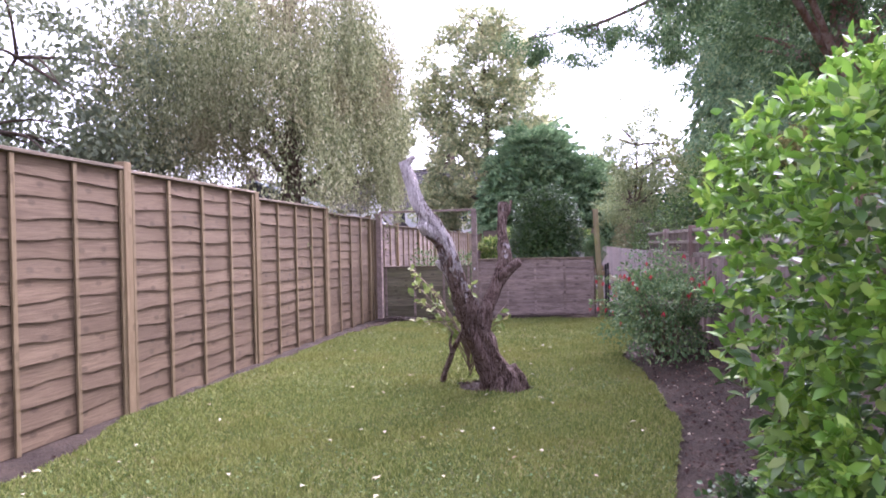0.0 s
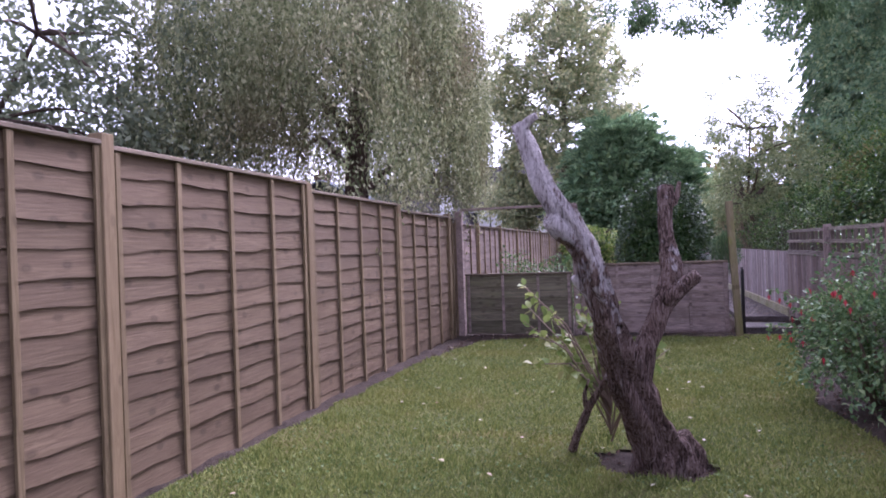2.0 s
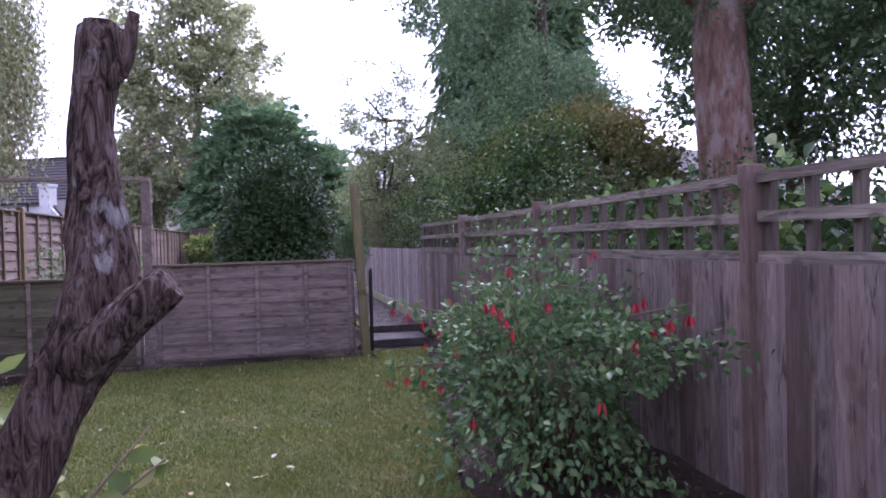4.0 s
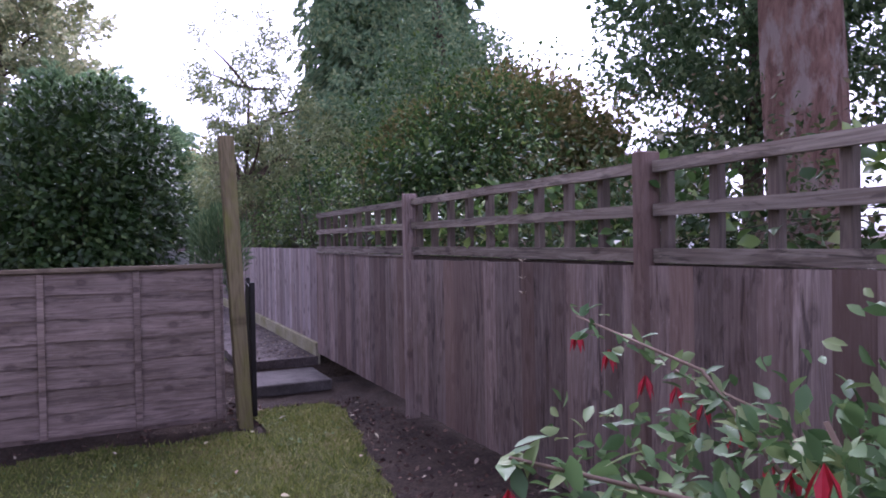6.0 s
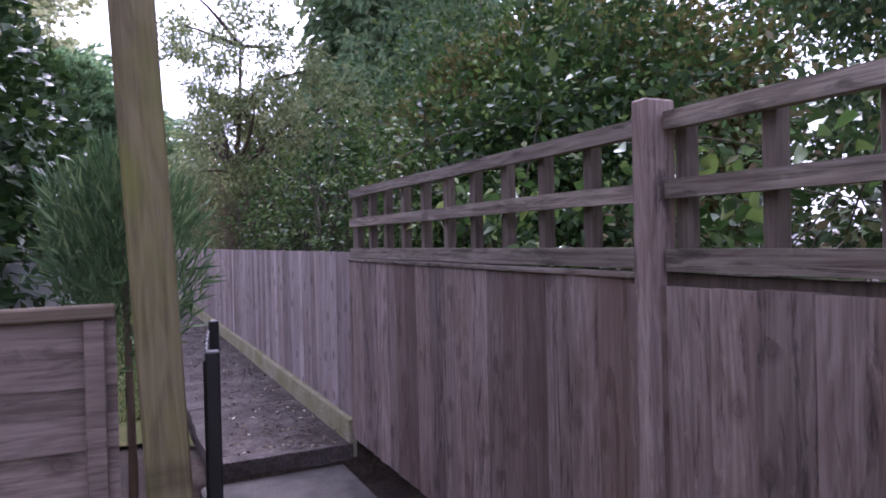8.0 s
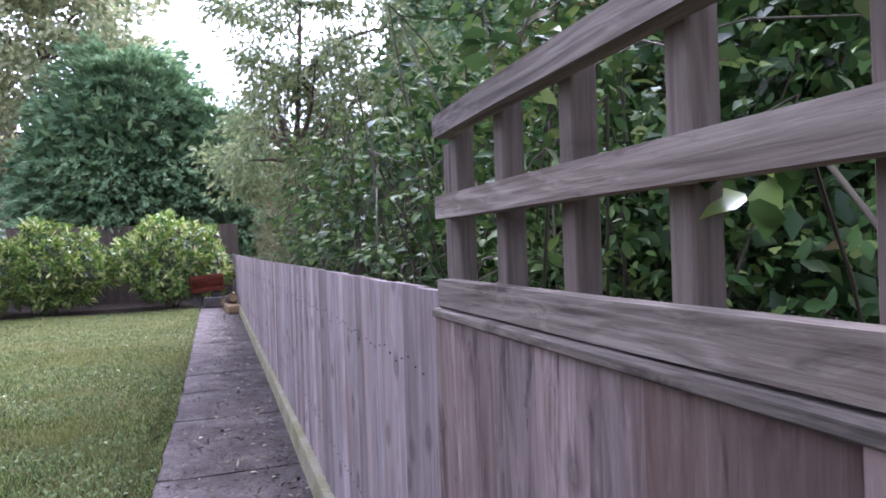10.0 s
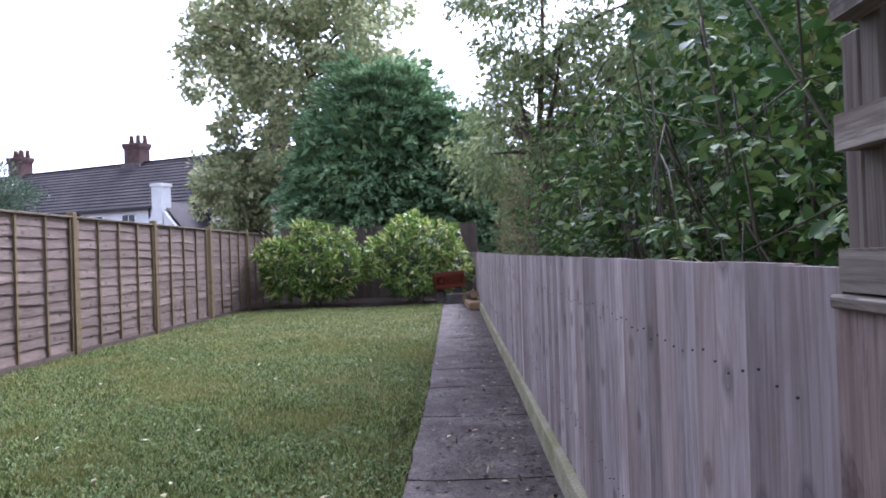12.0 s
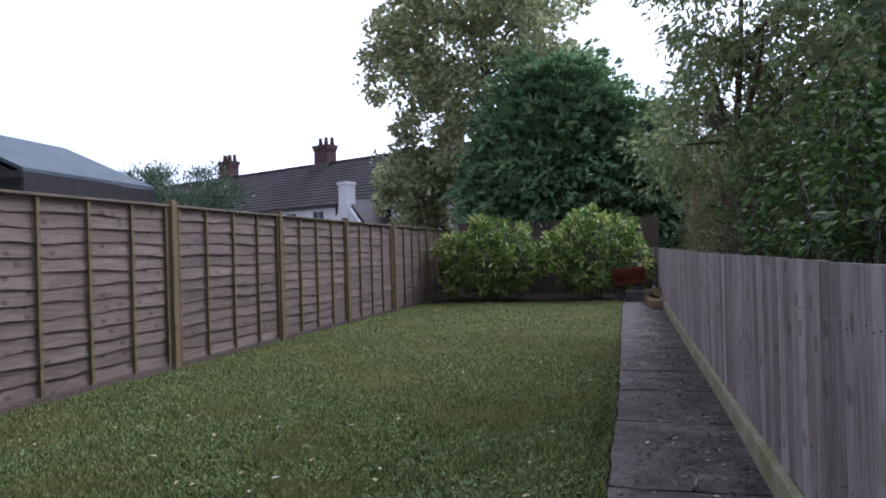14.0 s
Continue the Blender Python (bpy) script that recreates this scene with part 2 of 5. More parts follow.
col = ramp(nt, fine, [(0.40, (0.032, 0.019, 0.015)), (0.49, (0.165, 0.105, 0.083)), (0.62, (0.36, 0.27, 0.235))])
tc = nt.nodes.new("ShaderNodeTexCoord")
sep = nt.nodes.new("ShaderNodeSeparateXYZ")
nt.links.new(tc.outputs["Object"], sep.inputs[0])
height = nt.nodes.new("ShaderNodeMath")
height.operation = "MULTIPLY_ADD"
height.inputs[1].default_value = 0.145
nt.links.new(sep.outputs["Z"], height.inputs[0])
nt.links.new(broad, height.inputs[2])
peel = nt.nodes.new("ShaderNodeMath")
peel.operation = "MULTIPLY_ADD"
peel.inputs[1].default_value = -0.24
nt.links.new(sep.outputs["X"], peel.inputs[0])
nt.links.new(height.outputs[0], peel.inputs[2])
pf = ramp(nt, peel.outputs[0], [(0.77, (0, 0, 0)), (0.83, (0.92, 0.92, 0.92))])
bare = ramp(nt, fine, [(0.36, (0.16, 0.128, 0.118)), (0.46, (0.52, 0.46, 0.44)), (0.62, (0.76, 0.70, 0.68))])
col = mixc(nt, pf, col, bare)
nt.links.new(col, b.inputs["Base Color"])
add_bump(nt, b, fine, 1.0, 0.08)
M_BARK = bark_mat("brown_bark", (0.05, 0.035, 0.028), (0.16, 0.115, 0.09))
M_REDBARK = bark_mat("red_bark", (0.10, 0.055, 0.04), (0.29, 0.175, 0.135), (0.31, 0.25, 0.215), (9, 9, 2.0))
M_TWIG = plain_mat("twig", (0.17, 0.12, 0.085), 0.85)
M_ROOF = patch_mat("roof_tile", [(0.3, (0.038, 0.033, 0.036)), (0.7, (0.072, 0.062, 0.062))], 0.8, 12, 0.8, 0.3)
M_BRICK = patch_mat("red_brick", [(0.3, (0.080, 0.050, 0.048)), (0.7, (0.135, 0.080, 0.073))], 3, 20, 0.9, 0.4)
M_RENDER = patch_mat("white_render", [(0.3, (0.62, 0.62, 0.62)), (0.7, (0.78, 0.78, 0.77))], 1.2, 20, 0.85, 0.2, fine_amount=0.08)
M_PINK = patch_mat("pink_render", [(0.3, (0.46, 0.36, 0.33)), (0.7, (0.55, 0.45, 0.42))], 1.5, 20, 0.85, 0.2, fine_amount=0.1)
M_POT = plain_mat("clay_pot", (0.15, 0.095, 0.07), 0.85)
M_DARKPANE = plain_mat("window_pane", (0.03, 0.035, 0.045), 0.15)
M_WHITEPAINT = plain_mat("white_paint", (0.75, 0.75, 0.74), 0.5, 0.05)
M_BLACK = plain_mat("black_timber", (0.02, 0.018, 0.018), 0.6)
M_FELT = patch_mat("shed_felt", [(0.3, (0.081, 0.099, 0.118)), (0.7, (0.118, 0.140, 0.155))], 2, 60, 0.85, 0.2)
M_REDBOX = wood_mat("red_painted_wood", (0.165, 0.037, 0.018), (0.094, 0.022, 0.013), (0.055, 0.025, 0.015), "x", 0.5)
M_LOG = wood_mat("cut_log", (0.270, 0.191, 0.108), (0.168, 0.110, 0.060), (0.120, 0.087, 0.054), "y", 0.4)
M_BACKF = wood_mat("dark_back_fence_wood", (0.15, 0.115, 0.09), (0.085, 0.065, 0.05), (0.07, 0.06, 0.045), "z", 0.5)
M_RED = plain_mat("red_petal", (0.42, 0.02, 0.035), 0.5, 0.25, 40)
M_LITTER = leaf_mat("fallen_leaf", [(0.0, (0.45, 0.40, 0.22)), (0.5, (0.55, 0.50, 0.36)), (0.8, (0.28, 0.17, 0.09)), (1.0, (0.62, 0.58, 0.50))], 0.7, 0.1)
M_GRASS = leaf_mat("grass_blade", [(0.0, (0.089, 0.121, 0.030)), (0.5, (0.177, 0.217, 0.057)), (0.9, (0.274, 0.299, 0.091)), (1.0, (0.376, 0.365, 0.148))], 0.65, 0.25, 0.15, ((0.240, 0.236, 0.062), 0.8, 0.45))
M_GRASS_UP = leaf_mat("damp_grass_blade", [(0.0, (0.022, 0.036, 0.010)), (0.25, (0.07, 0.10, 0.028)), (0.5, (0.165, 0.220, 0.060)), (0.8, (0.32, 0.375, 0.13)), (0.93, (0.45, 0.43, 0.23)), (1.0, (0.16, 0.10, 0.05))], 0.55, 0.25, 0.25, ((0.24, 0.225, 0.075), 0.9, 0.6))
M_CLOVER = leaf_mat("clover_leaf", [(0.0, (0.05, 0.10, 0.03)), (0.6, (0.12, 0.19, 0.06)), (1.0, (0.24, 0.31, 0.14))], 0.65, 0.2, 0.2)
L_WEEP = leaf_mat("weeping_leaf", [(0.0, (0.110, 0.138, 0.064)), (0.55, (0.256, 0.281, 0.141)), (0.9, (0.389, 0.396, 0.226)), (1.0, (0.511, 0.506, 0.338))], 0.75, 0.4, 0.15, ((0.22, 0.15, 0.095), 0.6, 0.5))
L_LEFT = leaf_mat("grey_green_leaf", [(0.0, (0.119, 0.153, 0.093)), (1.0, (0.255, 0.289, 0.170))], 0.6, 0.35)
L_LAUREL = leaf_mat("bright_laurel_leaf", [(0.0, (0.094, 0.214, 0.026)), (0.6, (0.176, 0.330, 0.046)), (1.0, (0.322, 0.480, 0.078))], 0.32, 0.35, 0.5)
L_SINGLE = leaf_mat("single_laurel_leaf", [(0.0, (0.095, 0.214, 0.026)), (0.6, (0.173, 0.329, 0.046)), (1.0, (0.311, 0.462, 0.077))], 0.42, 0.35, 0.4, single=True)
L_ROUND = leaf_mat("dark_shrub_and_shade_leaf", [(0.0, (0.022, 0.054, 0.014)), (0.7, (0.049, 0.102, 0.026)), (1.0, (0.111, 0.167, 0.048))], 0.45, 0.2)
L_CYP = leaf_mat("cypress_spray", [(0.0, (0.134, 0.241, 0.130)), (0.6, (0.262, 0.398, 0.210)), (1.0, (0.466, 0.582, 0.309))], 0.65, 0.25, 0.25)
L_TALL = leaf_mat("tall_conifer_spray", [(0.0, (0.122, 0.207, 0.122)), (0.7, (0.224, 0.328, 0.174)), (1.0, (0.38, 0.42, 0.215))], 0.8, 0.2, 0.15)
L_YEW = leaf_mat("olive_leaf", [(0.0, (0.113, 0.134, 0.043)), (0.6, (0.203, 0.207, 0.069)), (1.0, (0.324, 0.259, 0.110))], 0.8, 0.25, 0.15, ((0.19, 0.125, 0.06), 0.9, 0.6))
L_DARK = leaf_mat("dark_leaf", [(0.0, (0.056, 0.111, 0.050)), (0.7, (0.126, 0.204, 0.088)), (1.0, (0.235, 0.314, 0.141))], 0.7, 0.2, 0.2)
L_POPLAR = leaf_mat("yellow_green_leaf", [(0.0, (0.216, 0.269, 0.136)), (0.6, (0.373, 0.403, 0.202)), (1.0, (0.628, 0.594, 0.338))], 0.5, 0.35)
L_FEATHERY = leaf_mat("feathery_leaf", [(0.0, (0.045, 0.080, 0.045)), (0.6, (0.085, 0.130, 0.075)), (1.0, (0.16, 0.21, 0.13))], 0.55, 0.25)
L_GUM = leaf_mat("blue_green_leaf", [(0.0, (0.136, 0.185, 0.078)), (0.6, (0.245, 0.300, 0.132)), (1.0, (0.436, 0.462, 0.210))], 0.5, 0.3)
L_HEDGE = leaf_mat("hedge_leaf", [(0.0, (0.033, 0.081, 0.018)), (0.5, (0.085, 0.163, 0.039)), (0.8, (0.169, 0.260, 0.065)), (0.94, (0.286, 0.377, 0.091)), (1.0, (0.416, 0.468, 0.260))], 0.34, 0.28, 0.5)
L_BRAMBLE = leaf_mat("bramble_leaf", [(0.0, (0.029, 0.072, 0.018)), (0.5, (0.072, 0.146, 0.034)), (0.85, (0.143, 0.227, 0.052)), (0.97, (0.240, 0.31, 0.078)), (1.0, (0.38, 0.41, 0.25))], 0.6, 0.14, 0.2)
L_CLIMB = leaf_mat("climber_leaf", [(0.0, (0.032, 0.070, 0.020)), (0.5, (0.080, 0.142, 0.036)), (0.85, (0.150, 0.220, 0.052)), (0.97, (0.23, 0.28, 0.09)), (1.0, (0.34, 0.38, 0.33))], 0.55, 0.22, 0.25)
M_CANE = plain_mat("bramble_cane", (0.075, 0.062, 0.04), 0.8)
L_THICKET = leaf_mat("thicket_leaf", [(0.0, (0.030, 0.050, 0.018)), (0.5, (0.070, 0.105, 0.035)), (0.8, (0.13, 0.145, 0.055)), (0.95, (0.17, 0.12, 0.07)), (1.0, (0.30, 0.30, 0.20))], 0.7, 0.15, 0.15)
L_TWIGGY = leaf_mat("dry_hedge_leaf", [(0.0, (0.112, 0.119, 0.049)), (0.6, (0.182, 0.189, 0.077)), (1.0, (0.294, 0.238, 0.126))], 0.7, 0.25)
L_VARI = leaf_mat("variegated_leaf", [(0.0, (0.054, 0.123, 0.019)), (0.4, (0.140, 0.242, 0.038)), (0.72, (0.324, 0.402, 0.095)), (1.0, (0.648, 0.618, 0.266))], 0.4, 0.3, 0.45)
L_FUCH = leaf_mat("fuchsia_leaf", [(0.0, (0.061, 0.126, 0.043)), (0.7, (0.131, 0.223, 0.080)), (1.0, (0.246, 0.312, 0.122))], 0.5, 0.25)
L_SPROUT = leaf_mat("sprout_leaf", [(0.0, (0.12, 0.18, 0.04)), (0.6, (0.22, 0.28, 0.075)), (1.0, (0.40, 0.39, 0.15))], 0.5, 0.4)

# ---- builders ----


def mesh_ob(name, me, mat, parent=None, label=""):
    if mat and not me.materials:
        me.materials.append(mat)
    ob = new(name, me)
    if parent:
        ob.parent = parent
    if label:
        ob["label"] = label
    return ob


def part(name, bm, mat, parent=None, label=""):
    me = bpy.data.meshes.new(name)
    bm.to_mesh(me)
    bm.free()
    return mesh_ob(name, me, mat, parent, label)


def thing(name, m, label, category, group="", kind=""):
    e = new(name)
    e.matrix_world = m
    return tagged(e, label, category, group, kind)


def add_box(bm, x0, x1, y0, y1, z0, z1, bevel=0.0, m=None):
    vs = [bm.verts.new((x, y, z)) for x in (x0, x1) for y in (y0, y1) for z in (z0, z1)]
    fs = [bm.faces.new([vs[i] for i in q]) for q in ((0, 1, 3, 2), (4, 6, 7, 5), (0, 4, 5, 1), (2, 3, 7, 6), (0, 2, 6, 4), (1, 5, 7, 3))]
    if bevel:
        es = list({e for f in fs for e in f.edges})
        out = bmesh.ops.bevel(bm, geom=es, offset=bevel, segments=1, affect="EDGES", clamp_overlap=True)
        vs = list({v for f in out["faces"] for v in f.verts} | {v for v in vs if v.is_valid})
    if m is not None:
        bmesh.ops.transform(bm, matrix=m, verts=[v for v in vs if v.is_valid])
    return bm


def box(x0, x1, y0, y1, z0, z1, bevel=0.0):
    return add_box(bmesh.new(), x0, x1, y0, y1, z0, z1, bevel)


def lump(d, seed, amp=0.2, freq=3.0, n=7):
    """A smooth bumpy factor over directions or places."""
    r = np.random.default_rng(seed)
    out = np.zeros(len(d))
    for _ in range(n):
        k = r.normal(size=3) * freq
        out += np.cos(d @ k + r.uniform(0, 6.28))
    return 1 + amp * out / math.sqrt(n)


def tube(points, radii, segs=8, seed=0, rough=0.0, flute=0.0, step=0.0, cap=True):
    """A tapered limb along points, smoothed, with an uneven surface."""
    P, R = np.array(points, float), np.array(radii, float)
    if step:
        s = np.r_[0, np.cumsum(np.linalg.norm(np.diff(P, axis=0), axis=1))]
        n = max(len(P), int(s[-1] / step) + 1)
        q = np.linspace(0, s[-1], n)
        Q = np.stack([np.interp(q, s, P[:, i]) for i in range(3)], 1)
        R = np.interp(q, s, R)
        for _ in range(max(1, n // 10)):
            Q[1:-1] = (Q[:-2] + 2 * Q[1:-1] + Q[2:]) / 4
        P = Q
    bm = bmesh.new()
    rings = []
    t0 = P[1] - P[0]
    ref = np.cross(t0, (1.0, 0.0, 0.0)) if abs(t0[0]) < 0.8 * np.linalg.norm(t0) else np.cross(t0, (0.0, 1.0, 0.0))
    for i in range(len(P)):
        t = P[min(i + 1, len(P) - 1)] - P[max(i - 1, 0)]
        t /= np.linalg.norm(t)
        ref = ref - t * ref.dot(t)
        ref /= np.linalg.norm(ref)
        b2 = np.cross(t, ref)
        ring = []
        for k in range(segs):
            a = 6.2832 * k / segs
            r = R[i]
            if rough or flute:
                c = Vector((math.cos(a) * 1.3, math.sin(a) * 1.3, i * 0.16 + seed * 7.3))
                r *= 1 + rough * noise.noise(c * 1.4) + flute * noise.noise(Vector((math.cos(a) * 3.2, math.sin(a) * 3.2, i * 0.05 + seed))) + 0.45 * flute * noise.noise(Vector((math.cos(a) * 7, math.sin(a) * 7, i * 0.16 + seed)))
            ring.append(bm.verts.new(P[i] + (ref * math.cos(a) + b2 * math.sin(a)) * r))
        rings.append(ring)
    for r0, r1 in zip(rings, rings[1:]):
        for k in range(segs):
            f = bm.faces.new((r0[k], r0[(k + 1) % segs], r1[(k + 1) % segs], r1[k]))
            f.smooth = True
    if cap:
        bm.faces.new(rings[0][::-1])
        bm.faces.new(rings[-1])
    return bm


T_SIMPLE = (np.array([(0, 0, 0), (0.45, 0.5, 0.14), (1, 0, -0.05), (0.45, -0.5, 0.14)]), np.array([(0, 2, 1), (0, 3, 2)]))
T_FINE = (np.array([(0, 0, 0), (0.22, 0.34, 0.1), (0.58, 0.5, 0.14), (0.86, 0.24, 0.0), (1.04, 0, -0.2), (0.86, -0.24, 0.0), (0.58, -0.5, 0.14), (0.22, -0.34, 0.1), (0.35, 0, 0.0), (0.7, 0, -0.03)]),
          np.array([(0, 8, 1), (1, 8, 2), (8, 9, 2), (2, 9, 3), (9, 4, 3), (0, 7, 8), (7, 6, 8), (8, 6, 9), (6, 5, 9), (9, 5, 4)]))
T_BLADE = (np.array([(0, 0.5, 0), (0, -0.5, 0), (1, 0, 0)]), np.array([(0, 1, 2)]))


def leaf_mesh(name, P, D, L, W, template=T_SIMPLE, seed=0, flat=0.35):
    """Leaves at P that point along D, with lengths L and widths W; flat: how much their faces turn upward."""
    r = np.random.default_rng(seed)
    n = len(P)
    D = D / np.maximum(np.linalg.norm(D, axis=1, keepdims=True), 1e-6)
    N = r.normal(size=(n, 3)) * (1 - flat) + np.array((0, 0, 1.6 * flat))
    S = np.cross(D, N)
    S /= np.maximum(np.linalg.norm(S, axis=1, keepdims=True), 1e-6)
    N = np.cross(S, D)
    L, W = np.broadcast_to(L, n)[:, None, None], np.broadcast_to(W, n)[:, None, None]
    tv, tf = template
    V = P[:, None] + D[:, None] * (tv[None, :, :1] * L) + S[:, None] * (tv[None, :, 1:2] * W) + N[:, None] * (tv[None, :, 2:] * W)
    F = (tf[None] + (np.arange(n) * len(tv))[:, None, None]).reshape(-1, 3)
    V = V.reshape(-1, 3)
    me = bpy.data.meshes.new(name)
    me.vertices.add(len(V))
    me.vertices.foreach_set("co", V.ravel())
    me.loops.add(F.size)
    me.loops.foreach_set("vertex_index", F.ravel().astype(np.int32))
    me.polygons.add(len(F))
    me.polygons.foreach_set("loop_start", np.arange(0, F.size, 3, dtype=np.int32))
    me.update(calc_edges=True)
    me.validate()
    return me


def unit(n, r):
    d = r.normal(size=(n, 3))
    return d / np.linalg.norm(d, axis=1, keepdims=True)


def blob_points(n, centre, radii, seed, amp=0.18, freq=2.6, inner=0.55, zmin=None):
    """Points in the outer layer of a lumpy ellipsoid, with the way out at each."""
    r = np.random.default_rng(seed)
    d = unit(n, r)
    k = lump(d, seed + 1, amp, freq) * lump(d, seed + 2, amp * 0.6, freq * 2.6) * (inner + (1 - inner) * r.random(n) ** 0.5)
    P = np.array(centre) + d * np.array(radii) * k[:, None]
    if zmin is not None:
        keep = P[:, 2] > zmin
        P, d = P[keep], d[keep]
    return P, d


def behind(P, d, x, top, over):
    """Only the points on the far side of a fence at x, or over its top."""
    keep = (P[:, 0] > x) | ((P[:, 2] > top) & (P[:, 0] > over))
    return P[keep], d[keep]


def clump_points(n_clumps, per, centre, radii, clump_r, seed, inner=0.35, amp=0.15, zmin=None, flatten=0.7):
    """Clumps of points spread through a lumpy ellipsoid, so that gaps stay between them."""
    C, dC = blob_points(n_clumps, centre, radii, seed, amp, 2.2, inner)
    r = np.random.default_rng(seed + 9)
    cr = clump_r * r.uniform(0.6, 1.35, len(C))
    d = unit(len(C) * per, r) * (r.random(len(C) * per) ** 0.45)[:, None]
    P = np.repeat(C, per, 0) + d * np.repeat(cr, per)[:, None] * np.array((1, 1, flatten))
    out = 0.6 * np.repeat(dC, per, 0) + d
    if zmin is not None:
        keep = P[:, 2] > zmin
        P, out = P[keep], out[keep]
    return P, out, C


def leafy(P, out, size, width, seed, droop=0.2, wild=0.7, template=T_SIMPLE, flat=0.35, spread=0.3):
    r = np.random.default_rng(seed + 5)
    D = out + wild * r.normal(size=P.shape) - np.array((0, 0, droop))
    L = size * r.uniform(1 - spread, 1 + spread, len(P))
    return leaf_mesh("foliage", P, D, L, width / size * L, template, seed, flat)


def shrub(name, centre, radii, n, size, width, mat, seed, label, category="shrub", ground=None, droop=0.2, template=T_SIMPLE, amp=0.18, inner=0.5, wild=0.7, stems=6, group="", zmin=None, stem_mat=None, fence=None, core=0):
    """A shrub: stems from its foot and a crown of leaves."""
    gz = centre[2] - radii[2] if ground is None else ground
    e = thing(name, pose(centre[0], centre[1], gz), label, category, group)
    c = np.array((0, 0, centre[2] - gz))
    P, d = blob_points(n, c, radii, seed, amp, 2.6, inner, (zmin - gz) if zmin is not None else 0.03)
    if fence:
        P, d = behind(P, d, fence - centre[0], 1.12 - gz, fence - 0.22 - centre[0])
    mesh_ob("crown", leafy(P, d, size, width, seed, droop, wild, template), mat, e)
    # Core of dark leaves; inside hedges their colour stands in for deep shade.
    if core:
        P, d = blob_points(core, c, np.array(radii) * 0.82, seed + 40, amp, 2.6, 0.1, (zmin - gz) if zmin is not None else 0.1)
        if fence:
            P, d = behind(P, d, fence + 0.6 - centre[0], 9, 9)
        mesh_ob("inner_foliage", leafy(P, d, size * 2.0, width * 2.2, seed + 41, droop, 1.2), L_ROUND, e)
    r = np.random.default_rng(seed + 3)
    for i in range(stems):
        a = r.uniform(0, 6.28)
        tip = c + np.array((math.cos(a) * radii[0] * 0.6, math.sin(a) * radii[1] * 0.6, r.uniform(0.1, 0.6) * radii[2]))
        foot = np.array((math.cos(a) * radii[0] * 0.12, math.sin(a) * radii[1] * 0.12, -0.03))
        mid = (foot + tip) / 2 + np.array((0, 0, 0.12 * radii[2]))
        part("stem", tube([foot, mid, tip], [0.018, 0.013, 0.005], 6), stem_mat or M_TWIG, e)
    return e


def rosettes(n, per, centre, radii, seed, size, width, amp=0.16, inner=0.6, zmin=None, open_=0.8, template=T_FINE):
    """Shoots that end in whorls of leaves, over a lumpy ellipsoid."""
    r = np.random.default_rng(seed)
    P, d = blob_points(n, centre, radii, seed, amp, 2.8, inner, zmin)
    d = d + r.normal(size=d.shape) * 0.25 + np.array((0, 0, 0.25))
    d /= np.linalg.norm(d, axis=1, keepdims=True)
    k = len(P) * per
    D = np.repeat(d, per, 0) * 0.55 + unit(k, r) * open_
    L = size * r.uniform(0.65, 1.2, k)
    return leaf_mesh("foliage", np.repeat(P, per, 0) - np.repeat(d, per, 0) * (r.random(k) * size * 0.8)[:, None], D, L, L * width / size, template, seed + 1, 0.45)


